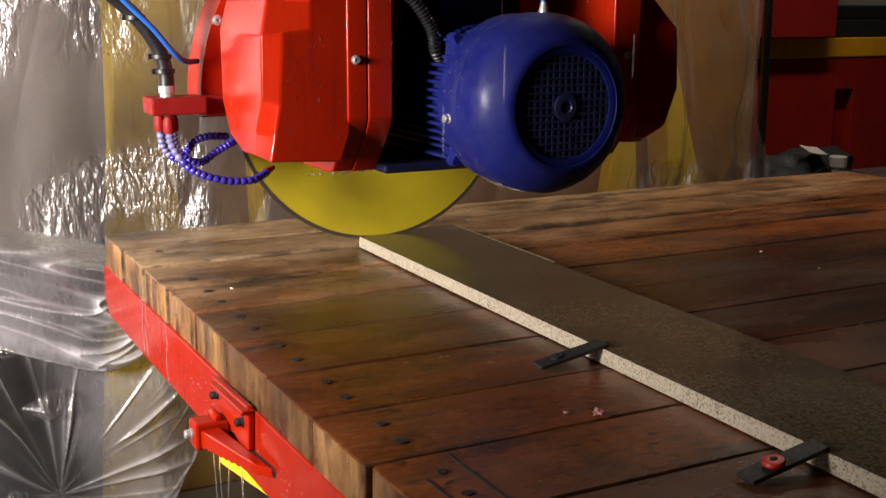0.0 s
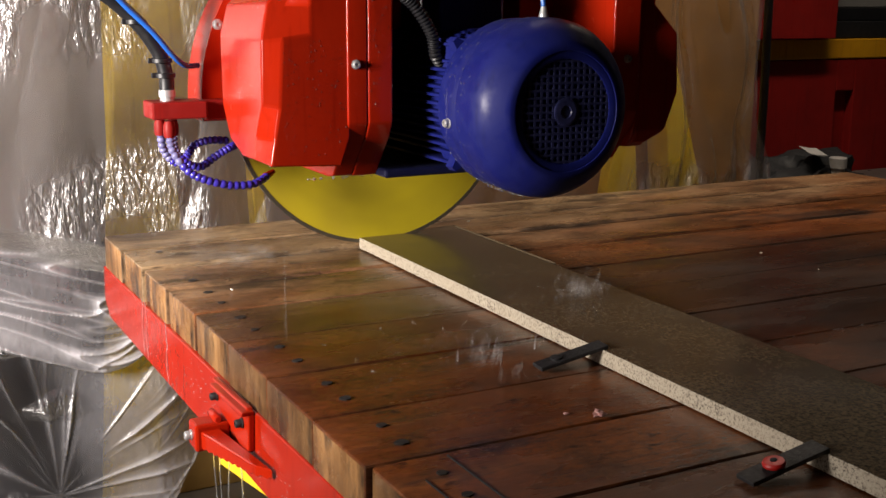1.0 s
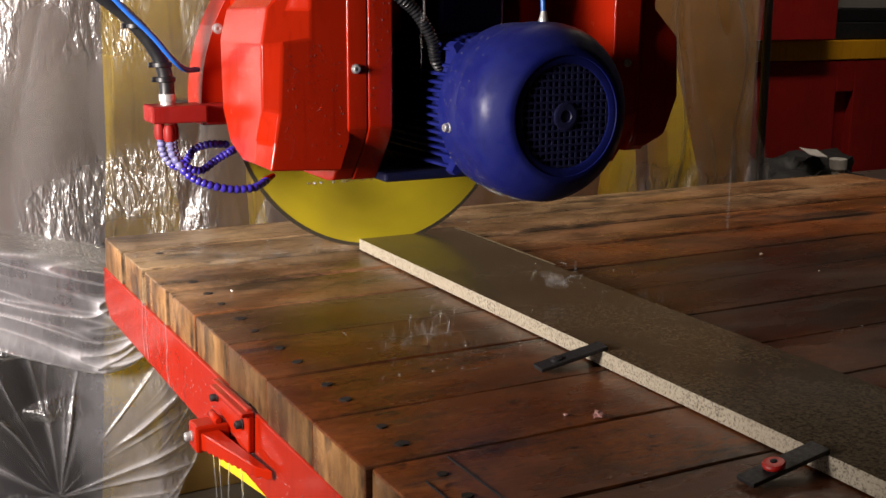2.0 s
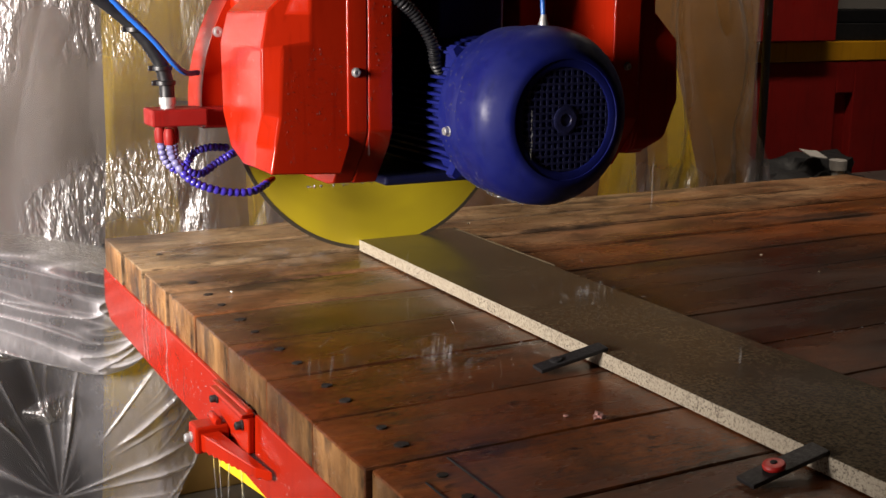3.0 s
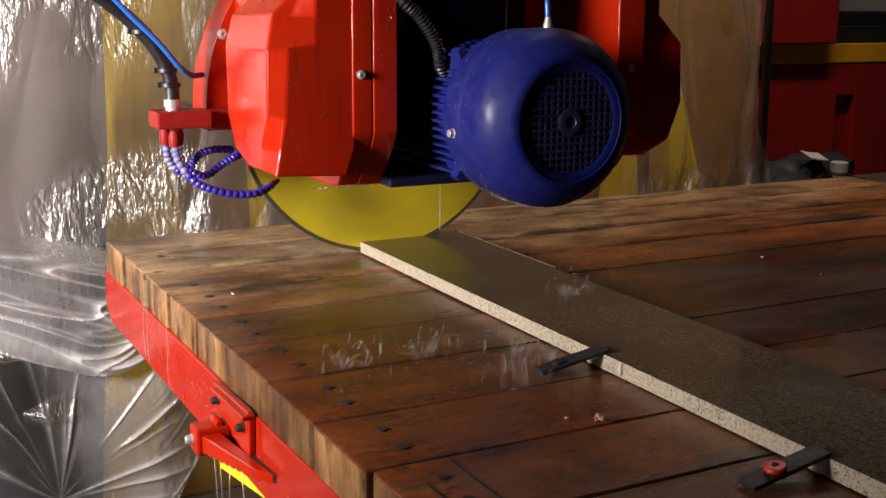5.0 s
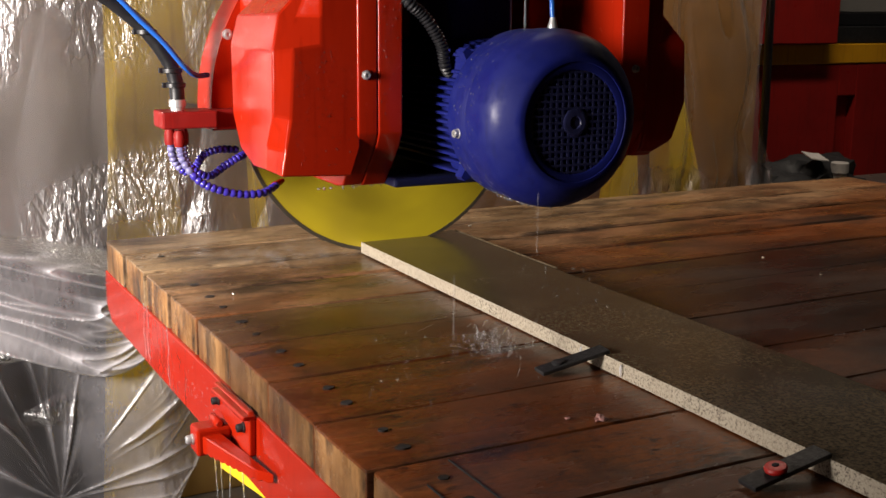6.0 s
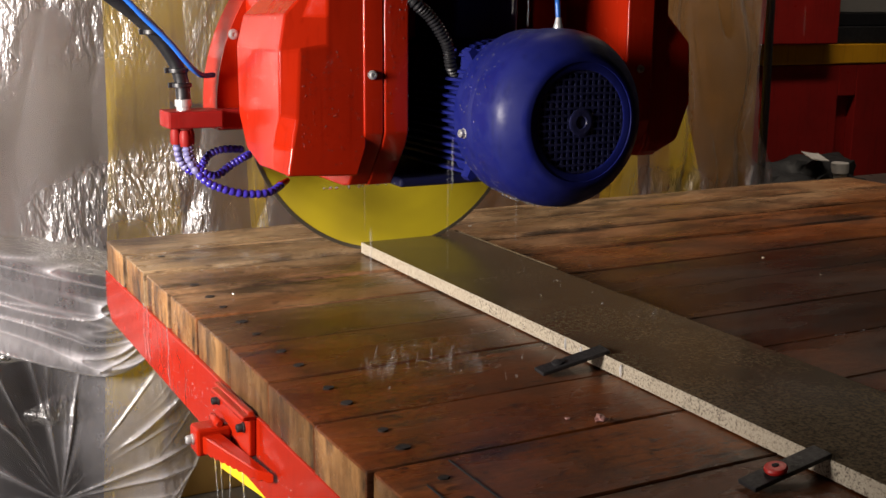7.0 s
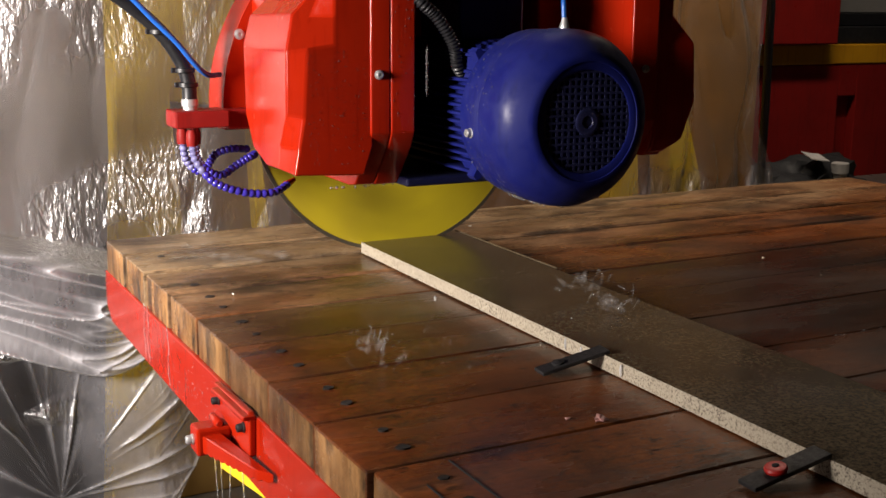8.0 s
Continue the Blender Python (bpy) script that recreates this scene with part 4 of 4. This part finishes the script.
def build_red_machine():
    mac = thing("red_machine", "dark red workshop machine with a yellow stripe and black rail", "machine", (0, 0.8, TOP))
    for lo, hi in (((2.30, 0, -TOP), (2.775, 0.6, 0.25)), ((2.865, 0, -TOP), (4.2, 0.6, 0.25)), ((2.776, 0, 0.135), (2.864, 0.6, 0.25)), ((2.776, 0.035, -TOP), (2.864, 0.6, 0.134))):
        bm = bmesh.new()
        box(bm, lo, hi, 0.004)
        part("body_panel", bm, RED_DULL, mac)
    for name, lo, hi, mat in (("stripe", (2.30, -0.004, 0.252), (4.2, 0.6, 0.322), ORANGE), ("rail", (2.30, 0.012, 0.324), (4.2, 0.5, 0.385), DARK),
                              ("guide", (2.30, 0.03, 0.386), (4.2, 0.5, 0.432), BLACK), ("panel", (2.30, 0.05, 0.433), (4.2, 0.4, 0.75), DULL_GREY),
                              ("carriage", (2.30, -0.06, 0.325), (2.69, 0.0, 0.80), RED_DULL)):
        bm = bmesh.new()
        box(bm, lo, hi, 0.004)
        part(name, bm, mat, mac)
    bench = thing("side_bench", "low grey concrete plinth with clutter", "plinth", (0, 0, 0))
    bm = bmesh.new()
    box(bm, (2.15, 0.38, 0), (4.2, 0.79, TOP - 0.16), 0.01)
    part("top", bm, CONCRETE, bench)
    bag = thing("black_bag", "crumpled black plastic bag on the plinth", "bag", (2.42, 0.60, TOP - 0.16))
    bm = bmesh.new()
    bmesh.ops.create_icosphere(bm, subdivisions=4, radius=1)
    for v in bm.verts:
        d = 1 + 0.35 * noise.noise(v.co * 1.7) + 0.15 * noise.noise(v.co * 5)
        v.co = Vector((v.co.x * 0.27, v.co.y * 0.15, max(v.co.z, -0.2) * 0.10 + 0.02)) * d
    low = min(v.co.z for v in bm.verts)
    for v in bm.verts:
        v.co.z -= low
    part("sack", bm, DARK, bag, smooth=True)
    paper = thing("paper_sheet", "small folded white paper on the bag", "paper", (2.37, 0.50, TOP - 0.16 + 0.118))
    bm = bmesh.new()
    loft(bm, [[(-0.04, y, z + 0.012), (0.0, y, z + 0.004), (0.04, y, z), (0.04, y, z + 0.003), (0.0, y, z + 0.007), (-0.04, y, z + 0.015)] for y, z in ((-0.03, 0.0), (0.02, 0.018))])
    part("sheet", bm, plain("damp_paper", (0.42, 0.40, 0.38), 0.7, 0, 0.2), paper)
    jar = thing("white_cap", "small white plastic bottle cap", "cap", (2.47, 0.48, TOP - 0.16))
    bm = bmesh.new()
    lathe(bm, [(0.024, 0.0), (0.024, 0.075), (0.029, 0.077), (0.029, 0.108), (0.025, 0.111)], 20, (0, 0, 0), "z")
    part("cap", bm, plain("grimy_white_plastic", (0.42, 0.40, 0.38), 0.5), jar, smooth=True)


def build_lamp():
    # unseen fixture, added to go with the overhead fill
    lamp = thing("added_ceiling_strip", "unseen white ceiling strip added to carry the fill light", "ceiling light", (1.75, 0.10, 2.8))
    bm = bmesh.new()
    box(bm, (-0.8, -0.09, -0.14), (0.8, 0.09, 0.0), 0.01)
    part("housing", bm, WHITE, lamp)
    for x in (-0.6, 0.6):
        bm = bmesh.new()
        tube(bm, [(x, 0, 0), (x, 0, 0.4)], 0.006, 8)
        part("hanger", bm, STEEL, lamp)


# ---- water and crumbs ----
def drop_mesh(name, r, stretch, seed, mat):
    bm = bmesh.new()
    bmesh.ops.create_icosphere(bm, subdivisions=2, radius=r)
    for v in bm.verts:
        v.co *= 1 + 0.35 * noise.noise(v.co * (1.6 / r) + Vector((seed * 7.0, 0, 0)))
        v.co.z *= stretch * (1.25 if v.co.z < 0 else 1.0)
    me = bpy.data.meshes.new(name)
    bm.to_mesh(me)
    bm.free()
    for p in me.polygons:
        p.use_smooth = True
    me.materials.append(mat)
    return me


def build_water():
    """Falling drops, hopping splashes and the spray that the blade throws."""
    rng = random.Random(11)
    rain, splash, spray = [], [], []
    shapes = [drop_mesh("water_drop", r, st, i, DROP) for i, (r, st) in enumerate(((0.0013, 2.6), (0.0016, 3.2), (0.0019, 3.8)))]
    for _ in range(230):
        where = rng.random()
        if where < 0.55:
            x, y = rng.gauss(0.25, 0.09), rng.gauss(-0.98, 0.07)
        elif where < 0.8:
            x, y = rng.uniform(0.42, 0.62), rng.uniform(-1.0, -0.55)
        else:
            x, y = rng.uniform(0.1, 1.3), rng.uniform(-1.3, -0.1)
        rain.append((tagged(new("water_drop", rng.choice(shapes)), "clear water drop falling from the saw", "water drop", "falling water drops"), x, y))
    shapes = [drop_mesh("splash_drop", r, st, 5 + i, WATER) for i, (r, st) in enumerate(((0.0004, 1.2), (0.0006, 1.5), (0.0009, 1.7), (0.0014, 1.2)))]
    for _ in range(295):
        splash.append(tagged(new("splash_drop", rng.choice(shapes)), "bead of water splashing up off the wet planks", "water drop", "splashing water"))
    for _ in range(90):
        spray.append(tagged(new("spray_drop", shapes[rng.randrange(2)]), "fine spray bead thrown off by the blade", "water drop", "blade spray"))
    # beads standing in the plank joints
    bm = bmesh.new()
    for y in (-1.10, -1.245):
        for _ in range(46):
            x = rng.uniform(0.66, 1.5)
            bmesh.ops.create_icosphere(bm, subdivisions=1, radius=rng.uniform(0.0008, 0.0018), matrix=Matrix.Translation((x, y + rng.uniform(-0.003, 0.003), TOP - 0.0005)))
    tagged(part("water_beads", bm, WATER, smooth=True), "tiny water beads standing along the plank joints", "water", kind="stuff")
    # threads of water running off the beam
    for y in (-0.66, -0.70, -0.735, -0.79):
        bm = bmesh.new()
        tube(bm, [(0.012 + 0.003 * math.sin(k * 1.3 + y * 40), y + 0.003 * math.sin(k), TOP - 0.155 - k * 0.06) for k in range(12)], 0.0012, 8, [0.0014 - 0.0008 * abs(math.sin(k * 0.9 + y * 9)) for k in range(12)])
        tagged(part("water_thread", bm, WATER, smooth=True), "thread of water running off the red beam", "water", "water threads")
    for y in (-0.31, -0.335, -0.47):
        bm = bmesh.new()
        tube(bm, [(-0.0048 + 0.0006 * math.sin(k * 2.1), y + 0.004 * math.sin(k * 0.9 + y * 50), TOP - 0.052 - k * 0.0098) for k in range(11)], 0.002, 8, [0.0011 - 0.0006 * abs(math.sin(k * 1.1 + y * 30)) for k in range(11)])
        tagged(part("water_thread", bm, WATER, smooth=True), "thread of water running down the red beam", "water", "water threads")
    return rain, splash, spray


def build_plume(seed, wide, high, label):
    """One rigid splash: fine drops, threads and torn veils of water."""
    rng = random.Random(100 + seed)
    bm = bmesh.new()
    for _ in range(55):
        at = (rng.gauss(0, wide), rng.gauss(0, wide * 0.6), min(0.035, abs(rng.gauss(0, high))))
        bmesh.ops.create_icosphere(bm, subdivisions=1, radius=0.0003 + 0.0009 * rng.random() ** 3, matrix=Matrix.Translation(at))
    for _ in range(9):
        x, y, z = rng.gauss(0, wide * 0.8), rng.gauss(0, wide * 0.5), abs(rng.gauss(0, high * 0.6))
        a, b, q = rng.gauss(0, 0.010), rng.gauss(0, 0.006), rng.uniform(0.2, 1.0) * high
        tube(bm, [(x + a * k / 6, y + b * k / 6, min(0.036, z + q * math.sin(k / 6 * 2.4))) for k in range(7)], 0.0004, 6, [0.0007 * math.sin(0.3 + k * 0.4) + 0.0001 for k in range(7)])
    solid = len(bm.faces)
    for _ in range(4):
        x, y = rng.gauss(0, wide * 0.7), rng.gauss(0, wide * 0.4)
        a, r, h = rng.uniform(0, 6.28), rng.uniform(0.3, 0.9) * wide, rng.uniform(0.6, 1.5) * high
        rows = []
        for j in range(6):
            ring = []
            for i in range(13):
                u = a + (i - 6) * 0.16
                f = r * (1 + 0.35 * j / 5) + 0.004 * noise.noise((i * 0.5, j * 0.5, seed + x * 90))
                top = h * (0.55 + 0.6 * noise.noise((i * 0.45, 3.0, seed + y * 90)))
                ring.append(bm.verts.new((x + f * math.cos(u), y + f * math.sin(u), min(0.036, max(0.0, top) * j / 5))))
            rows.append(ring)
        for j in range(5):
            for i in range(12):
                bm.faces.new((rows[j][i], rows[j][i + 1], rows[j + 1][i + 1], rows[j + 1][i]))
    for k, f in enumerate(bm.faces):
        f.material_index = 1 if k >= solid else 0
    return tagged(part("water_splash", bm, (WATER, VEIL), smooth=True, solid=False), label, "water", "splashes of water", "stuff")


def scatter(name, parent, count, spot, label, seed, big=0.0013):
    """Standing beads of water, as one wet scatter; spot gives a place on the surface."""
    rng = random.Random(seed)
    bm = bmesh.new()
    for _ in range(count):
        r = big * rng.random() ** 2 + 0.0003
        bmesh.ops.create_icosphere(bm, subdivisions=1, radius=r, matrix=Matrix.Translation(spot(rng)) @ Matrix.Diagonal((1, 1, rng.uniform(0.9, 1.7), 1)))
    return tagged(part(name, bm, WATER, parent, smooth=True), label, kind="stuff")


def build_beads():
    def front(r):
        return (r.uniform(0.14, 0.23), -0.7122, r.uniform(0.25, 0.38)) if r.random() < 0.25 else (r.uniform(0.264, 0.30), -0.7165, r.uniform(0.268, 0.46))

    def panel(r):
        return (r.uniform(0.137, 0.225), -0.7122, r.uniform(0.226, 0.385))

    def side(r):
        y = r.uniform(-0.70, -0.54)
        return (0.1088, min(-0.53, y + 0.01), r.uniform(0.30, 0.38))

    def hem(r):
        k = r.random()
        return (r.uniform(0.12, 0.19), -0.69, 0.2115) if k < 0.35 else (r.uniform(0.195, 0.30), -0.645, 0.1815)

    def cowl(r):
        a, y = radians(r.uniform(95, 330)), r.uniform(-0.85, -0.77)
        q = 0.1262 if y < -0.824 else 0.1238
        return (MX + q * math.cos(a), y, MZ + q * math.sin(a))

    def chin(r):
        a, y = radians(r.uniform(240, 300)), r.uniform(-0.85, -0.78)
        return (MX + 0.1262 * math.cos(a), y, MZ + 0.1262 * math.sin(a) - 0.001)

    def beam(r):
        y = -1.2 * r.random() ** 0.7
        return (-0.0045, y, r.uniform(-0.14, -0.066) if r.random() < 0.6 else r.gauss(-0.12, 0.01))
    for n, spot, size in ((80, front, 0.00042), (110, panel, 0.00036), (60, side, 0.0005), (60, hem, 0.002), (330, cowl, 0.0008), (90, chin, 0.0022)):
        scatter("water_beads", head, n, spot, "clear water beads standing on the paint", n, size)
    beads = scatter("beam_water_beads", None, 300, beam, "clear water beads on the red beam", 5, 0.0008)
    tagged(beads, category="water")
    beads.matrix_world = pose(0, 0, TOP)


def build_chips():
    rng = random.Random(3)
    TAN = plain("tan_stone_chip", (0.42, 0.33, 0.24), 0.5, 0, 0.3, 200)
    pink = plain("pinkish_chip", (0.40, 0.20, 0.18), 0.3, 0, 0.3, 200)
    for x, y, r, mat in ((1.036, -0.685, 0.0042, TAN), (0.284, -1.235, 0.010, pink), (1.036, -0.827, 0.003, TAN), (0.256, -1.212, 0.004, pink), (0.09, -0.52, 0.004, WHITE), (0.70, -0.19, 0.004, WHITE)):
        bm = bmesh.new()
        bmesh.ops.create_icosphere(bm, subdivisions=2, radius=r)
        for v in bm.verts:
            v.co *= 0.65 + 0.8 * noise.noise(v.co * 170 + Vector((x * 30, y * 30, 0)))
            v.co.z *= 0.55
        low = min(v.co.z for v in bm.verts)
        for v in bm.verts:
            v.co.z -= low
        ob = tagged(part("stone_chip", bm, mat), "small broken chip lying on the wet planks", "chip", "chips on the planks")
        ob.matrix_world = pose(x, y, TOP + 0.0005, 0, 0, rng.uniform(0, 360))


build_shell()
build_table()
build_stop()
build_slab()
build_clamp((0.303, -1.447), -2, True)
build_clamp((0.309, -1.070), -5, False)
head, blade = build_saw()
build_film()
build_frame()
build_red_machine()
build_lamp()
rain, splash, spray = build_water()
plumes = [build_plume(k, 0.026, 0.020, "ragged splash of clear water thrown up from the deck") for k in range(10)]
mists = [build_plume(40 + k, 0.055, 0.011, "low spray of water thrown off the blade along the planks") for k in range(8)]
build_chips()
build_beads()


# ---- what moves ----
def motions():
    feed = ((0.0, -0.0223, 0.0133), (0.5, -0.0223, 0.0110), (1.0, -0.0223, 0.0085), (1.5, -0.0223, 0.0063), (3.0, -0.0223, 0.0004),
            (3.4, -0.0223, 0.0), (4.1, -0.0223, 0.0), (4.5, -0.0199, 0.0), (6.0, -0.0094, 0.0), (6.5, -0.0043, 0.0), (7.0, 0.0, 0.0),
            (7.5, 0.0051, 0.0), (8.0, 0.0102, 0.0))
    walk(head, [(t, pose(dx, 0, TOP + dz)) for t, dx, dz in feed])
    walk(blade, [(k * 0.1, pose(AX, BLADE_Y, AZ, 0, 72 * k, 0)) for k in range(81)])

    rng = random.Random(21)
    # each drop hangs above, falls once, and soaks away into the deck
    for k, (ob, x, y) in enumerate(rain):
        t0 = -0.3 + 8.2 * k / len(rain) + rng.uniform(-0.1, 0.1)
        land = TOP + (0.018 if 0.39 < x < 0.6 else -0.006)
        height = rng.uniform(0.55, 0.75)
        fall = math.sqrt(2 * height / 9.81)
        rows = [] if t0 <= 0.0 else [(0.0, pose(x, y, land + height)), (t0, pose(x, y, land + height))]
        for i in range(1 if rows else 0, 13):
            t = t0 + fall * i / 12
            if t > (rows[-1][0] if rows else -0.001) + 0.02 and t < 8.0:
                rows.append((t, pose(x, y, land + height - 0.5 * 9.81 * (fall * i / 12) ** 2)))
        if not rows:
            rows.append((0.0, pose(x, y, land - 0.004)))
        end = min(rows[-1][0] + 0.034, 7.95)
        rows += [(end, pose(x, y, land - 0.004)), (8.0, pose(x, y, land - 0.004))] if t0 + fall < 7.9 else [(8.0, rows[-1][1])]
        walk(ob, rows)

    def hops(ob, place, rise, drift, wait, deep=0.008, turn=40):
        """Hops in short arcs from place to place, hidden in the timber between them."""
        t, rows = 0.0, []
        x, y, base = place()
        while t < 8.0:
            v = rise()
            dx, dy = drift()
            flight = 2 * v / 9.81
            if not rows:
                rows.append((0.0, pose(x, y, base - deep, 0, 0, 0)))
            t += wait()
            rows.append((t, pose(x, y, base - deep)))
            n = max(3, round(flight * 30))
            for i in range(1, n):
                q = flight * i / n
                rows.append((t + q, pose(x + dx * q, y + dy * q, base + v * q - 4.905 * q * q, turn * i, turn * 0.6 * i, 0)))
            t += flight + 0.034
            rows.append((t, pose(x + dx * flight, y + dy * flight, base - deep)))
            x, y, base = place()
            t += 0.034
            rows.append((t, pose(x, y, base - deep)))
        last = next(m for q, m in rows if q >= 8.0)
        walk(ob, [r for r in rows if r[0] < 7.98] + [(8.0, last)])
    for k, ob in enumerate(splash):
        if k % 4 == 0:
            spot = lambda: (rng.gauss(0.52, 0.03), rng.gauss(-0.86, 0.06), TOP + 0.0215)
        else:
            spot = lambda: (min(0.37, rng.gauss(0.24, 0.075)), rng.gauss(-1.0, 0.045), TOP)
        hops(ob, spot, lambda: rng.uniform(0.3, 1.1), lambda: (rng.gauss(0, 0.35), rng.gauss(0, 0.3)), lambda: rng.uniform(0.02, 0.35))
    for ob in spray:
        hops(ob, lambda: (rng.uniform(0.28, 0.38), rng.gauss(-0.326, 0.012), TOP), lambda: rng.uniform(0.25, 0.6), lambda: (-rng.uniform(0.6, 2.2), rng.gauss(0, 0.12)), lambda: rng.uniform(0.02, 0.3))
    for k, ob in enumerate(plumes):
        spot = (lambda: (rng.gauss(0.53, 0.02), rng.gauss(-0.88, 0.04), TOP + 0.012)) if k % 6 == 0 else (lambda: (min(0.34, rng.gauss(0.25, 0.075)), rng.gauss(-1.0, 0.035), TOP))
        hops(ob, spot, lambda: rng.uniform(0.25, 0.75), lambda: (rng.gauss(-0.05, 0.12), rng.gauss(0, 0.1)), lambda: rng.uniform(0.01, 0.18), 0.045, 4)
    for ob in mists:
        hops(ob, lambda: (rng.uniform(0.14, 0.34), rng.gauss(-0.33, 0.01), TOP - 0.002), lambda: rng.uniform(0.2, 0.5), lambda: (-rng.uniform(0.4, 1.5), rng.gauss(0, 0.06)), lambda: rng.uniform(0.01, 0.12), 0.045, 3)


motions()
